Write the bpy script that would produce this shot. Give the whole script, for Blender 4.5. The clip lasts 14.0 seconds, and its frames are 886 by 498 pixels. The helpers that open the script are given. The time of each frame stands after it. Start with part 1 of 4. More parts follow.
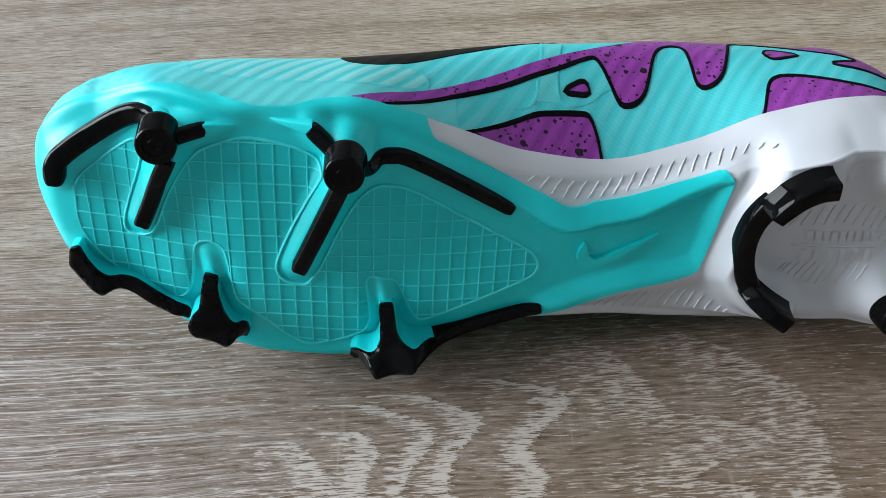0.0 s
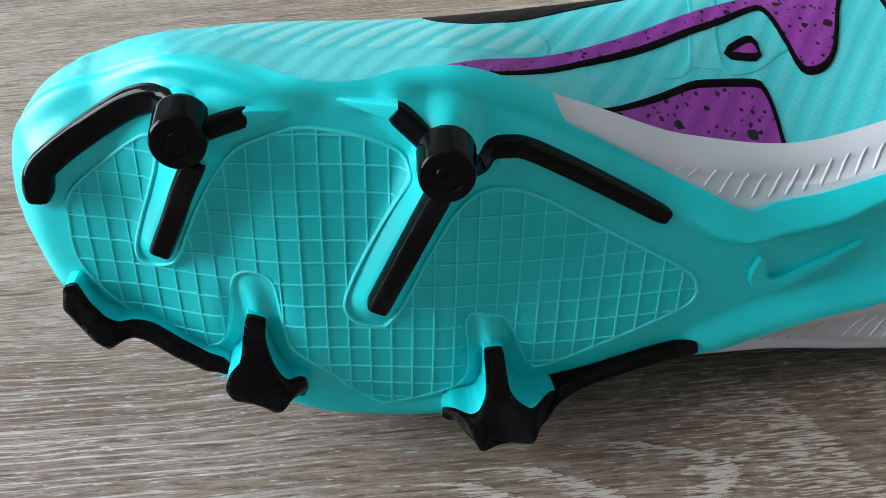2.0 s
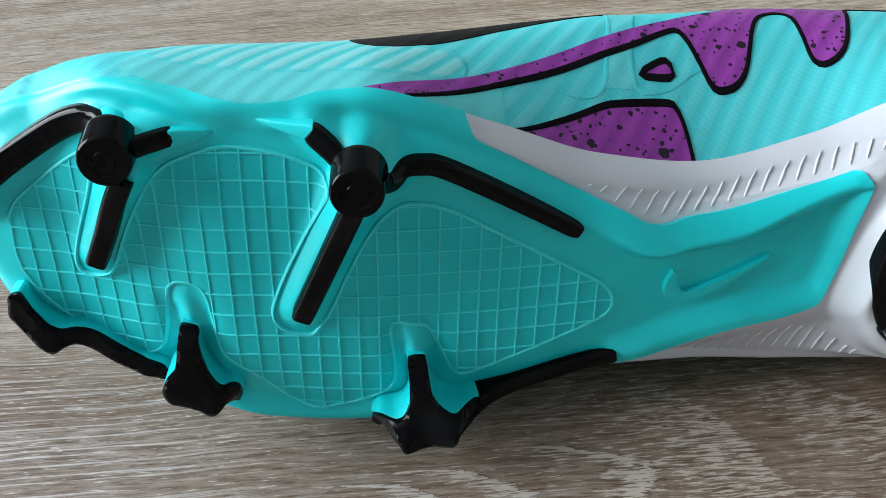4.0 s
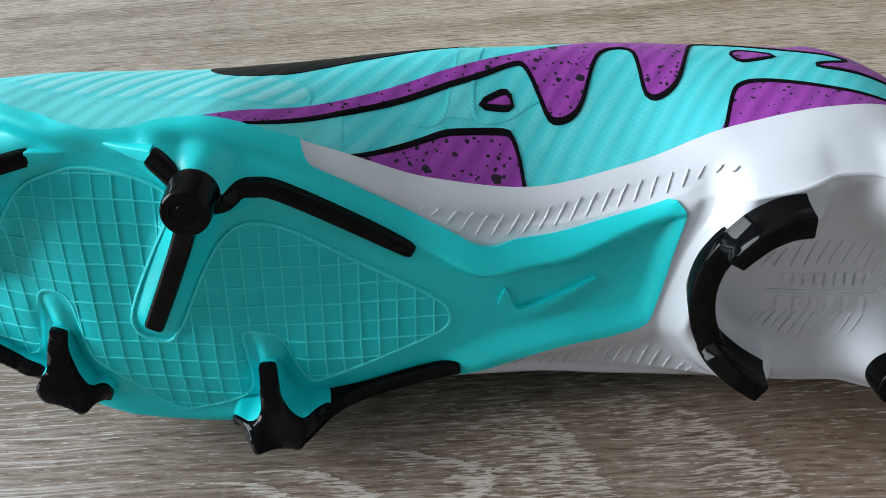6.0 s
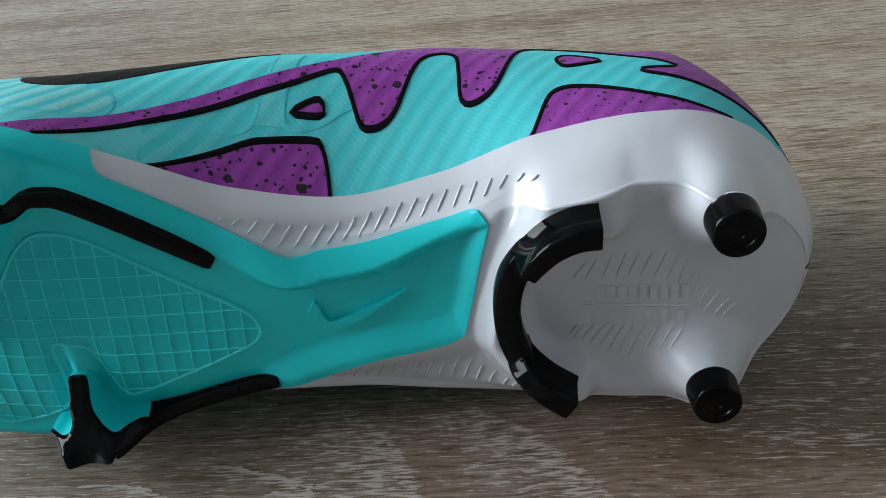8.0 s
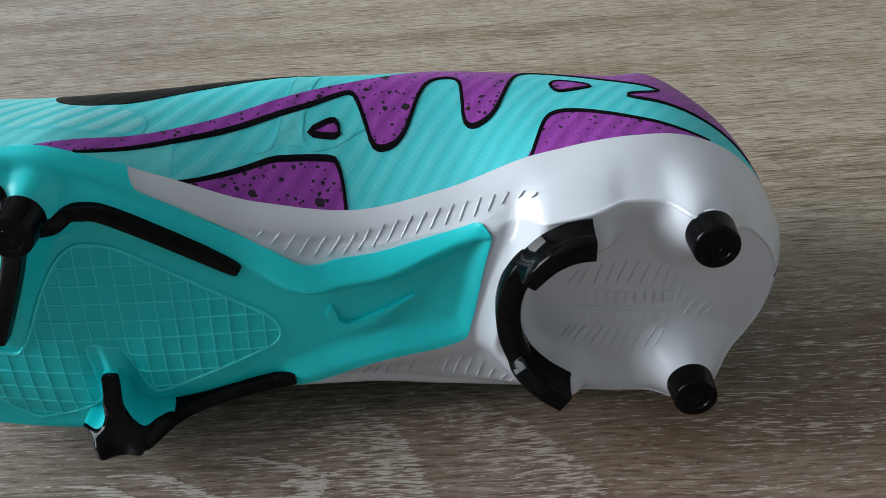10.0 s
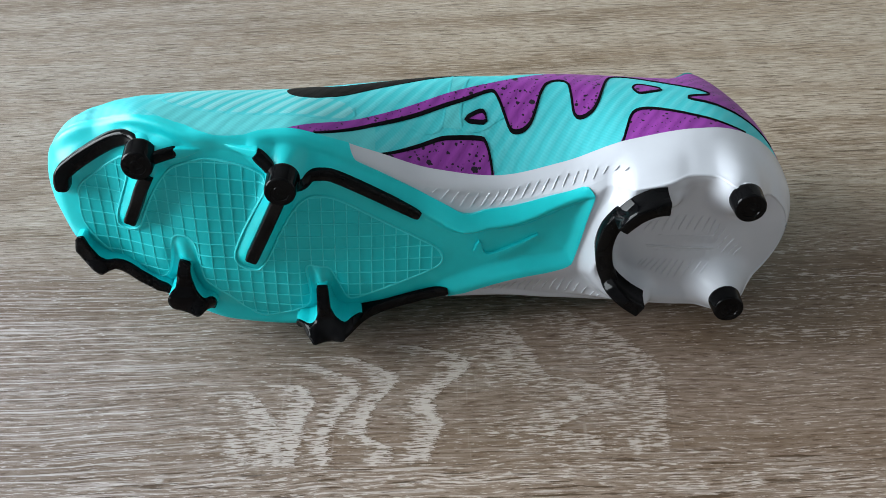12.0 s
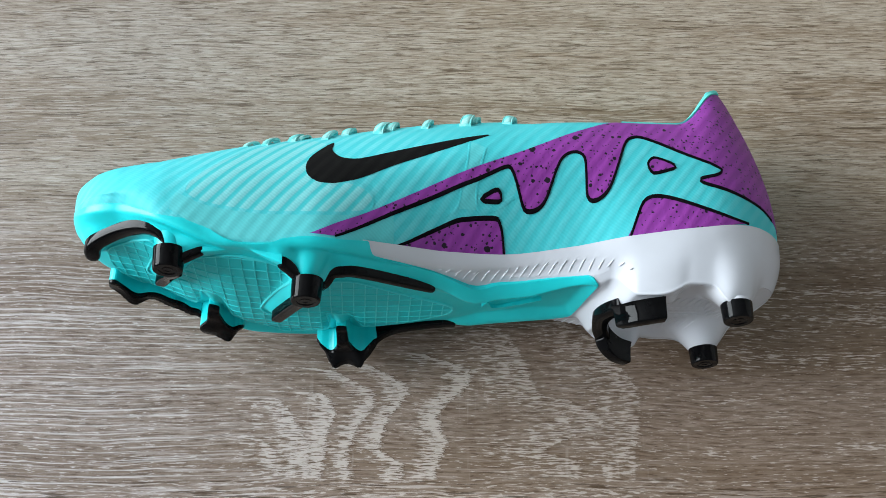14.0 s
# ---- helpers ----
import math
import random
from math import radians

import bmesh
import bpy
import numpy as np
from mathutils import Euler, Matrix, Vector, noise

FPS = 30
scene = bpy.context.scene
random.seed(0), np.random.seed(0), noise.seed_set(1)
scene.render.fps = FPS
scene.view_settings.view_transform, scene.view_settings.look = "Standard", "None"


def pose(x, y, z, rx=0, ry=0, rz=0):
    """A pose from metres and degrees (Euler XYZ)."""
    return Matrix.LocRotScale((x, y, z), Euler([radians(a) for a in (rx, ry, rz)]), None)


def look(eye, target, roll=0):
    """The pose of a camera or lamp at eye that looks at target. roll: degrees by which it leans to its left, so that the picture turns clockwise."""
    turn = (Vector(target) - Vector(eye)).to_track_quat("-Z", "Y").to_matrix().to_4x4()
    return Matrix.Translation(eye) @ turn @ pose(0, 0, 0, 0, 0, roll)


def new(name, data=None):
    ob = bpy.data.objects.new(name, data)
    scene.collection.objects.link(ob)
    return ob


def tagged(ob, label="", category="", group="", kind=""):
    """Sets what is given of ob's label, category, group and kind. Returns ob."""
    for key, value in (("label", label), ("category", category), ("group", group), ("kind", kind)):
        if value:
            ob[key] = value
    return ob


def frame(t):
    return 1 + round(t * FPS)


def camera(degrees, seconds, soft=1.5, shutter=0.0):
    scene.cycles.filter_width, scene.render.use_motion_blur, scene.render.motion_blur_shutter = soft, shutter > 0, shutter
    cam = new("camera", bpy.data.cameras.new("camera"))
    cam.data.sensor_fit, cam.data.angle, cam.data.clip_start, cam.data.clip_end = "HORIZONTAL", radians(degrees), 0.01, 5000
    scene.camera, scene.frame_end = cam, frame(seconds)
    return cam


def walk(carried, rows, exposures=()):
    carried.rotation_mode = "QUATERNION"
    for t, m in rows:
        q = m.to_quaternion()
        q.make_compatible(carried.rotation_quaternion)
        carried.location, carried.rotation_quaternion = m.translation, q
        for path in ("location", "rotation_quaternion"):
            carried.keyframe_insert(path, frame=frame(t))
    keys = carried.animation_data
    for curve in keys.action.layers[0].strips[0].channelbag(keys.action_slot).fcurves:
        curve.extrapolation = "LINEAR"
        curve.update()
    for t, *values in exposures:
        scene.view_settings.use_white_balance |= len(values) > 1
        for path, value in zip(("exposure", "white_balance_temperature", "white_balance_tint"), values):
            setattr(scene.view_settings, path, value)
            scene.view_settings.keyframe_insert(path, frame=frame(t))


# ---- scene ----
# The camera and its way: seconds, eye, a point looked at, roll.
cam = camera(50.2, 14.0, soft=0.8)
PATH = [
    (0, (0.00624, -0.00006, 0.23521), (-0.01832, 0.30803, -0.01872), -2.681),
    (0.5, (-0.00323, 0.01886, 0.22132), (-0.02925, 0.32821, -0.03092), -3.463),
    (1, (-0.01563, 0.03718, 0.20986), (-0.04340, 0.34664, -0.04207), -4.134),
    (1.5, (-0.01960, 0.05426, 0.19657), (-0.04688, 0.36366, -0.05549), -4.522),
    (2, (-0.02595, 0.06205, 0.19104), (-0.05300, 0.37086, -0.06176), -4.749),
    (2.2, (-0.02660, 0.06350, 0.19069), (-0.05352, 0.37205, -0.06243), -4.833),
    (4.5, (0.00774, 0.05463, 0.20146), (-0.02823, 0.36391, -0.04964), -5.343),
    (5, (0.02060, 0.05286, 0.20420), (-0.02004, 0.36164, -0.04680), -5.629),
    (5.5, (0.03218, 0.04939, 0.20412), (-0.01237, 0.35866, -0.04562), -5.741),
    (6, (0.04495, 0.04890, 0.20671), (-0.00240, 0.35881, -0.04170), -5.669),
    (6.5, (0.05716, 0.04881, 0.21023), (0.00728, 0.35931, -0.03695), -5.695),
    (7, (0.07528, 0.05068, 0.20835), (0.02057, 0.36179, -0.03703), -6.129),
    (7.5, (0.08934, 0.05560, 0.20145), (0.03045, 0.36721, -0.04235), -6.655),
    (8, (0.10041, 0.06038, 0.19844), (0.03851, 0.37074, -0.04618), -7.249),
    (8.2, (0.10449, 0.06151, 0.19673), (0.04205, 0.37230, -0.04722), -7.297),
    (10.3, (0.08527, 0.03432, 0.22629), (0.04238, 0.34287, -0.02462), -4.954),
    (10.5, (0.07589, 0.02159, 0.23317), (0.03468, 0.32986, -0.01836), -4.575),
    (11, (0.06323, -0.01025, 0.25784), (0.02428, 0.29837, 0.00637), -4.002),
    (11.5, (0.05687, -0.03469, 0.27724), (0.01857, 0.27372, 0.02540), -3.799),
    (12, (0.05448, -0.04222, 0.29878), (0.01550, 0.24828, 0.02658), -3.713),
    (12.5, (0.04462, -0.01596, 0.35423), (0.00803, 0.23342, 0.04363), -2.995),
    (13, (0.03230, 0.03252, 0.41029), (0.00234, 0.23221, 0.06501), -1.830),
    (13.5, (0.02793, 0.07172, 0.43701), (0.00551, 0.22737, 0.06921), -1.203),
    (14, (0.02958, 0.11229, 0.43265), (0.01164, 0.24917, 0.05723), -1.382),
]
EXPOSURES = [(0.0, .03), (2.0, .08), (4.5, .13), (6.0, .12), (6.5, .04), (7.5, -.22), (8.2, -.26), (10.3, -.20), (12.0, .07), (13.0, .13), (13.5, .12), (14.0, .05)]
walk(cam, [(t, look(eye, target, roll)) for t, eye, target, roll in PATH], EXPOSURES)

# ---- light: daylight from one window, with the sky outside ----
world = bpy.data.worlds.new("world")
scene.world = world
world.use_nodes = True
sky = world.node_tree.nodes.new("ShaderNodeTexSky")
sky.sky_type, sky.sun_disc = "NISHITA", False
sky.sun_elevation, sky.sun_rotation = radians(38), radians(60)
world.node_tree.links.new(sky.outputs[0], world.node_tree.nodes["Background"].inputs[0])
world.node_tree.nodes["Background"].inputs[1].default_value = 0.12

WY0, WY1, WZ0, WZ1 = -0.75, 1.45, 0.30, 1.90        # the window opening in the wall beside the toe
day_data = bpy.data.lights.new("window_daylight", "AREA")
day_data.shape, day_data.size, day_data.size_y = "RECTANGLE", 2.2, 1.6
day_data.energy, day_data.color = 178.0, (0.88, 0.96, 1.0)
day = new("window_daylight", day_data)
day.matrix_world = look((-2.39, 0.35, 1.1), (0.0, 0.3, 0.7))
scene.view_settings.exposure = 0.0


# ---- materials ----
def material(name, base, rough=0.5, metal=0.0, spec=0.5, coat=0.0):
    m = bpy.data.materials.new(name)
    m.use_nodes = True
    b = m.node_tree.nodes["Principled BSDF"]
    b.inputs["Base Color"].default_value = (*base, 1)
    b.inputs["Roughness"].default_value = rough
    b.inputs["Metallic"].default_value = metal
    b.inputs["Specular IOR Level"].default_value = spec
    b.inputs["Coat Weight"].default_value = coat
    return m


class Net:
    """Short hand for node trees."""
    def __init__(self, m):
        self.t = m.node_tree
        self.b = self.t.nodes["Principled BSDF"]
        self.at = self.add("ShaderNodeTexCoord").outputs["Object"]

    def add(self, kind, **values):
        n = self.t.nodes.new(kind)
        if "operation" in values:
            n.operation = values["operation"]
        if "data_type" in values:
            n.data_type = values["data_type"]
        if "blend_type" in values:
            n.blend_type = values["blend_type"]
        return n

    def link(self, a, b):
        self.t.links.new(a, b)

    def put(self, n, key, v):
        if hasattr(v, "is_linked"):
            self.link(v, n.inputs[key])
        else:
            n.inputs[key].default_value = v

    def scaled(self, x, y, z, turn=(0, 0, 0), src=None):
        n = self.add("ShaderNodeMapping")
        n.inputs["Scale"].default_value, n.inputs["Rotation"].default_value = (x, y, z), turn
        self.link(src or self.at, n.inputs["Vector"])
        return n.outputs[0]

    def noise(self, src, scale, detail=4.0, rough=0.55, warp=0.0):
        n = self.add("ShaderNodeTexNoise")
        for k, v in (("Scale", scale), ("Detail", detail), ("Roughness", rough), ("Distortion", warp)):
            n.inputs[k].default_value = v
        self.link(src, n.inputs["Vector"])
        return n.outputs[0]

    def ramp(self, src, *stops):
        n = self.add("ShaderNodeValToRGB")
        e = n.color_ramp.elements
        while len(e) < len(stops):
            e.new(0.5)
        for el, (pos, col) in zip(e, stops):
            el.position = pos
            el.color = (*col, 1) if isinstance(col, tuple) else (col, col, col, 1)
        self.link(src, n.inputs[0])
        return n.outputs[0]

    def math(self, op, a, b=0.0, c=0.0):
        n = self.add("ShaderNodeMath", operation=op)
        for i, v in enumerate((a, b, c)):
            self.put(n, i, v)
        return n.outputs[0]

    def mix(self, fac, a, b, blend="MIX"):
        n = self.add("ShaderNodeMix", data_type="RGBA", blend_type=blend)
        self.put(n, 0, fac)
        for i, v in ((6, a), (7, b)):
            self.put(n, i, (*v, 1) if isinstance(v, tuple) else v)
        return n.outputs[2]

    def bump(self, height, strength, distance):
        n = self.add("ShaderNodeBump")
        n.inputs["Strength"].default_value, n.inputs["Distance"].default_value = strength, distance
        self.link(height, n.inputs["Height"])
        self.link(n.outputs[0], self.b.inputs["Normal"])

    def xyz(self):
        n = self.add("ShaderNodeSeparateXYZ")
        self.link(self.at, n.inputs[0])
        return n.outputs


def plastic(name, base, rough, spec=0.5, coat=0.0, wear=0.06, grain=0.02):
    """Moulded plastic: slight mottling, dust and fine grain."""
    m = material(name, base, rough, spec=spec, coat=coat)
    k = Net(m)
    slow, fine = k.noise(k.at, 60, 3), k.noise(k.at, 900, 2)
    dark = tuple(c * (1 - wear) for c in base)
    lite = tuple(min(1, c * (1 + wear) + 0.004) for c in base)
    k.link(k.ramp(slow, (0.3, dark), (0.7, lite)), k.b.inputs["Base Color"])
    k.link(k.math("MULTIPLY_ADD", slow, 0.14, rough - 0.07), k.b.inputs["Roughness"])
    k.bump(fine, grain, 0.0004)
    return m


RIB_TURN = radians(52)


def knit(name, low, high, spec=0.3, stripe=(0.34, 0.66), even=False, most=1.0):
    """Ribbed knit of the upper: slanting ribs with a fine weave between them."""
    m = material(name, low, 0.62, spec=spec)
    k = Net(m)
    x, y, z = k.xyz()
    along = k.math("ADD", k.math("MULTIPLY", x, math.sin(RIB_TURN)), k.math("MULTIPLY", y, -math.cos(RIB_TURN)))
    wob = k.math("MULTIPLY_ADD", k.noise(k.at, 26, 2), 0.0022, along)
    wave = k.math("SINE", k.math("MULTIPLY", wob, 2 * math.pi / 0.0046))
    rib = k.math("MULTIPLY_ADD", wave, 0.5, 0.5)
    across = k.math("MULTIPLY_ADD", k.noise(k.at, 300, 2), 0.0007, k.math("ADD", k.math("MULTIPLY", x, math.cos(RIB_TURN)), k.math("MULTIPLY", y, math.sin(RIB_TURN))))
    stitch = k.math("MULTIPLY_ADD", k.math("SINE", k.math("MULTIPLY", across, 2 * math.pi / 0.0011)), 0.5, 0.5)      # rows of stitches across the ribs
    weave = k.math("MULTIPLY_ADD", stitch, 0.35, k.math("MULTIPLY", k.noise(k.scaled(1, 1, 1, (0, 0, RIB_TURN)), 1100, 3), 0.65))
    patch = k.noise(k.at, 22, 3)
    where = 0.85 if even else k.math("MULTIPLY", k.ramp(patch, (0.32, 0.15), (0.65, 0.9)), k.ramp(k.math("ADD", x, 0.1), (0.03, 0.35), (0.06, 1.0), (0.12, 1.0), (0.17, 0.46)))
    amount = k.math("MULTIPLY", k.math("MULTIPLY", k.ramp(rib, (stripe[0], 0.0), (stripe[1], 1.0)), most), where)
    base = k.mix(amount, low, high)
    base = k.mix(k.math("MULTIPLY", weave, 0.5), base, tuple(c * 0.72 for c in low))
    k.link(base, k.b.inputs["Base Color"])
    folds = k.noise(k.scaled(1, 1, 2, (0, 0, RIB_TURN)), 75, 3)
    k.bump(k.math("ADD", k.math("MULTIPLY_ADD", folds, 2.5, rib), k.math("MULTIPLY", weave, 0.6)), 0.26, 0.0003)
    return m


def printed(name, base, low):
    """Purple print on the knit: ribs show through, with black ink blots of several sizes."""
    m = material(name, base, 0.5, spec=0.35)
    k = Net(m)
    x, y, z = k.xyz()
    along = k.math("ADD", k.math("MULTIPLY", x, math.sin(RIB_TURN)), k.math("MULTIPLY", y, -math.cos(RIB_TURN)))
    wave = k.math("SINE", k.math("MULTIPLY", k.math("MULTIPLY_ADD", k.noise(k.at, 26, 2), 0.0022, along), 2 * math.pi / 0.0046))
    rib = k.math("MULTIPLY_ADD", wave, 0.5, 0.5)
    tone = k.mix(k.ramp(rib, (0.2, 0.0), (0.9, 0.7)), low, base)
    tone = k.mix(k.math("MULTIPLY", k.noise(k.at, 1400, 2), 0.3), tone, tuple(c * 0.7 for c in low))
    bent = k.add("ShaderNodeVectorMath", operation="MULTIPLY_ADD")
    warp = k.add("ShaderNodeTexNoise")
    warp.inputs["Scale"].default_value = 700
    k.link(k.at, warp.inputs["Vector"])
    k.link(warp.outputs["Color"], bent.inputs[0])
    bent.inputs[1].default_value = (0.0012, 0.0012, 0.0012)
    k.link(k.at, bent.inputs[2])
    blots = None
    for scale, size, few in ((330, 0.00074, 0.34), (170, 0.0014, 0.70), (620, 0.00042, 0.20)):
        v = k.add("ShaderNodeTexVoronoi")
        v.inputs["Scale"].default_value = scale
        k.link(bent.outputs[0], v.inputs["Vector"])
        sep = k.add("ShaderNodeSeparateColor")
        k.link(v.outputs["Color"], sep.inputs[0])
        radius = k.math("MULTIPLY", k.math("MULTIPLY_ADD", sep.outputs[1], 0.9, 0.3), size * scale)
        one = k.math("MULTIPLY", k.math("LESS_THAN", v.outputs["Distance"], radius), k.math("GREATER_THAN", sep.outputs[0], few))
        blots = one if blots is None else k.math("MAXIMUM", blots, one)
    k.link(k.mix(blots, tone, (0.012, 0.006, 0.016)), k.b.inputs["Base Color"])
    folds = k.noise(k.scaled(2.2, 1, 1, (0, 0, -0.5)), 110, 3)
    k.bump(k.math("MULTIPLY_ADD", folds, 3.2, rib), 0.32, 0.0003)
    return m


# ragged edges of the nested arches in the oak decor: (across the grain, along it), how far their strokes reach, how dense they are
ARCHES = [
    ([(.1583, -.0517), (.1671, -.0527), (.1709, -.0553), (.1747, -.0598), (.1786, -.0694), (.1798, -.0799)], .022, .70),
    ([(.1588, -.0395), (.1646, -.0404), (.1709, -.0406), (.1760, -.0434), (.1811, -.0460), (.1863, -.0502), (.1915, -.0544), (.1955, -.0594), (.1960, -.0647)], .024, .82),
    ([(.1583, -.0336), (.1683, -.0341), (.1734, -.0333), (.1811, -.0340), (.1850, -.0325), (.1889, -.0315), (.1928, -.0344), (.1968, -.0363), (.1981, -.0417), (.1989, -.0626)], .015, 0.98),
    ([(.1583, -.0200), (.1683, -.0227), (.1734, -.0231), (.1785, -.0208), (.1824, -.0205), (.1863, -.0180), (.1902, -.0147), (.1968, -.0150), (.1994, -.0172), (.2034, -.0255), (.2088, -.0354), (.2102, -.0540)], .011, 0.92),
    ([(.1583, .0021), (.1658, .0012), (.1683, -.0042), (.1721, -.0092), (.1773, -.0099), (.1824, -.0085), (.1876, -.0066), (.1915, -.0032), (.1981, .0004), (.2021, -.0027), (.2061, -.0089), (.2115, -.0201), (.2129, -.0334)], .012, 0.98),
    ([(.1583, .0167), (.1683, .0187), (.1760, .0211), (.1798, .0169), (.1863, .0154), (.1928, .0186), (.1981, .0245), (.2034, .0292), (.2088, .0274), (.2128, .0165), (.2169, .0029)], .015, 0.98),
    ([(.1663, .0820), (.1704, .0653), (.1721, .0652), (.1772, .0763), (.1816, .0863), (.1837, .0933), (.1902, .0833), (.1941, .0753), (.1967, .0617), (.2020, .0579), (.2114, .0538), (.2182, .0496), (.2237, .0458), (.2292, .0400), (.2348, .0328)], .042, .58),
    ([(.1849, .1066), (.1967, .1067), (.2047, .1033), (.2100, .0965), (.2155, .0924), (.2237, .0841), (.2320, .0703)], .035, .56),
]


def oak_laminate():
    """Greyed oak decor: fine dashes along the grain, nested arches of limed strokes, darker bands, a few specks."""
    m = material("oak_laminate", (0.3, 0.25, 0.19), 0.42, spec=0.4)
    k = Net(m)
    grain = k.scaled(1, 1, 1, (0, 0, radians(-5.5)))
    sep = k.add("ShaderNodeSeparateXYZ")
    k.link(grain, sep.inputs[0])
    x, y = sep.outputs[0], sep.outputs[1]
    wave = k.noise(k.scaled(7, 16, 1, src=grain), 1.0, 3)
    yw = k.math("MULTIPLY_ADD", k.math("SUBTRACT", wave, 0.5), 0.012, y)
    def dashes(sx, sy, detail=3):
        c = k.add("ShaderNodeCombineXYZ")
        k.link(k.math("MULTIPLY", x, sx), c.inputs[0])
        k.link(k.math("MULTIPLY", yw, sy), c.inputs[1])
        return k.noise(c.outputs[0], 1.0, detail, 0.6)
    fine, mid, long_ = dashes(150, 1330, 5), dashes(90, 760), dashes(7, 190, 4)
    broad = k.noise(k.scaled(1.6, 13, 1, src=grain), 1.0, 3)
    bands = dashes(1.5, 34, 2)
    grit = k.noise(k.scaled(1, 1, 1), 1500, 2)
    clamp = lambda v: k.math("MINIMUM", k.math("MAXIMUM", v, 0.0), 1.0)
    base = k.ramp(mid, (0.32, (0.140, 0.103, 0.083)), (0.50, (0.235, 0.183, 0.154)), (0.68, (0.325, 0.262, 0.226)))
    base = k.mix(k.ramp(bands, (0.36, 0.5), (0.50, 0.0)), base, (0.140, 0.097, 0.070))
    base = k.mix(k.ramp(broad, (0.40, 0.0), (0.70, 0.5)), base, (0.31, 0.248, 0.200))
    # behind the boot the decor is plainer and paler
    behind = k.ramp(y, (0.255, 0.0), (0.30, 1.0))
    pale = k.ramp(mid, (0.32, (0.220, 0.180, 0.142)), (0.52, (0.365, 0.316, 0.262)), (0.70, (0.455, 0.402, 0.340)))
    pale = k.mix(k.ramp(k.noise(k.scaled(5, 38, 1, src=grain), 1.0, 4, 0.6), (0.44, 0.0), (0.66, 0.75)), pale, (0.245, 0.188, 0.138))
    pale = k.mix(k.ramp(bands, (0.36, 0.8), (0.48, 0.0)), pale, (0.190, 0.145, 0.105))
    pale = k.mix(k.math("MULTIPLY", k.ramp(dashes(38, 1000, 3), (0.53, 0.0), (0.60, 1.0)), 0.55), pale, (0.155, 0.118, 0.088))
    pale = k.mix(k.math("MULTIPLY", k.ramp(dashes(60, 1250, 3), (0.52, 0.0), (0.60, 1.0)), 0.60), pale, (0.50, 0.45, 0.395))
    base = k.mix(behind, base, pale)
    leaf = k.math("ADD", k.math("MULTIPLY", x, -0.06), k.math("MULTIPLY_ADD", k.math("SUBTRACT", wave, 0.5), 0.02, y))
    leaf = k.math("MULTIPLY", k.ramp(leaf, (0.3300, 0.0), (0.3340, 0.8), (0.3450, 0.6), (0.3490, 0.0)), k.ramp(k.math("ADD", x, 0.5), (0.30, 1.0), (0.335, 0.0)))
    base = k.mix(leaf, base, (0.175, 0.140, 0.108))
    # plain brown decor beside the heel, its tone partly the boot's shade painted in
    patch = k.math("MULTIPLY", k.ramp(k.math("ADD", x, 0.5), (0.622, 0.0), (0.645, 1.0)), k.ramp(k.math("MULTIPLY_ADD", wave, 0.012, y), (0.212, 0.0), (0.216, 1.0), (0.255, 0.9), (0.285, 0.0)))
    base = k.mix(k.math("MULTIPLY", patch, 0.6), base, (0.150, 0.108, 0.078))
    base = k.mix(k.math("MULTIPLY", grit, 0.38), base, (0.15, 0.112, 0.085))
    # nested arches: limed strokes gather towards ragged edges, with plain brown beyond each edge
    raw = k.xyz()
    across = k.math("MULTIPLY_ADD", raw[0], -0.107, raw[1])
    rough = k.math("MULTIPLY", k.math("SUBTRACT", dashes(70, 1500, 3), 0.5), 0.012)
    at_x = k.math("ADD", raw[0], k.math("MULTIPLY_ADD", k.math("SUBTRACT", fine, 0.5), 0.007, rough))
    height = k.math("DIVIDE", k.math("SUBTRACT", across, 0.150), 0.09)
    arch, lips = None, None
    for line, wide, most in ARCHES:
        edge = k.ramp(height, *[((a - 0.150) / 0.09, (x + 0.25) / 0.5) for a, x in line + [(line[-1][0] + 0.0006, -0.25)]])
        back = k.math("SUBTRACT", k.math("MULTIPLY_ADD", edge, 0.5, -0.25), at_x)
        near = k.math("MULTIPLY", k.math("POWER", clamp(k.math("MULTIPLY_ADD", back, -1.0 / wide, 1.0)), 0.8), most)
        near = k.math("MULTIPLY", near, k.math("GREATER_THAN", back, 0.0))
        lip = k.math("MULTIPLY", k.math("MULTIPLY", k.math("LESS_THAN", back, 0.0), clamp(k.math("MULTIPLY_ADD", back, 1.0 / 0.0012, 1.0))), most)
        arch = near if arch is None else k.math("MAXIMUM", arch, near)
        lips = lip if lips is None else k.math("MAXIMUM", lips, lip)
    zone = k.math("MULTIPLY", k.ramp(k.math("MULTIPLY", across, 2.0), (0.3155, 0.0), (0.318, 1.0), (0.440, 1.0), (0.50, 0.0)), k.ramp(k.math("ADD", raw[0], 0.5), (0.40, 0.0), (0.45, 1.0), (0.60, 1.0), (0.65, 0.0)))
    loose = k.math("MULTIPLY", k.ramp(k.math("MULTIPLY_ADD", broad, 0.5, k.math("MULTIPLY", long_, 0.5)), (0.46, 0.0), (0.585, 0.54)), k.math("MULTIPLY", k.math("MULTIPLY_ADD", behind, -0.75, 1.0), k.ramp(k.math("ADD", x, 0.5), (0.42, 0.35), (0.50, 1.0))))
    dens = k.add("ShaderNodeMix", data_type="FLOAT")
    for i, v in ((0, zone), (2, loose), (3, arch)):
        k.link(v, dens.inputs[i])
    dens = dens.outputs[0]
    limed = clamp(k.math("MULTIPLY", k.math("SUBTRACT", k.math("MULTIPLY_ADD", dens, 0.225, fine), 0.60), 24.0))
    dark = clamp(k.math("MULTIPLY", k.math("SUBTRACT", 0.43, fine), 14.0))
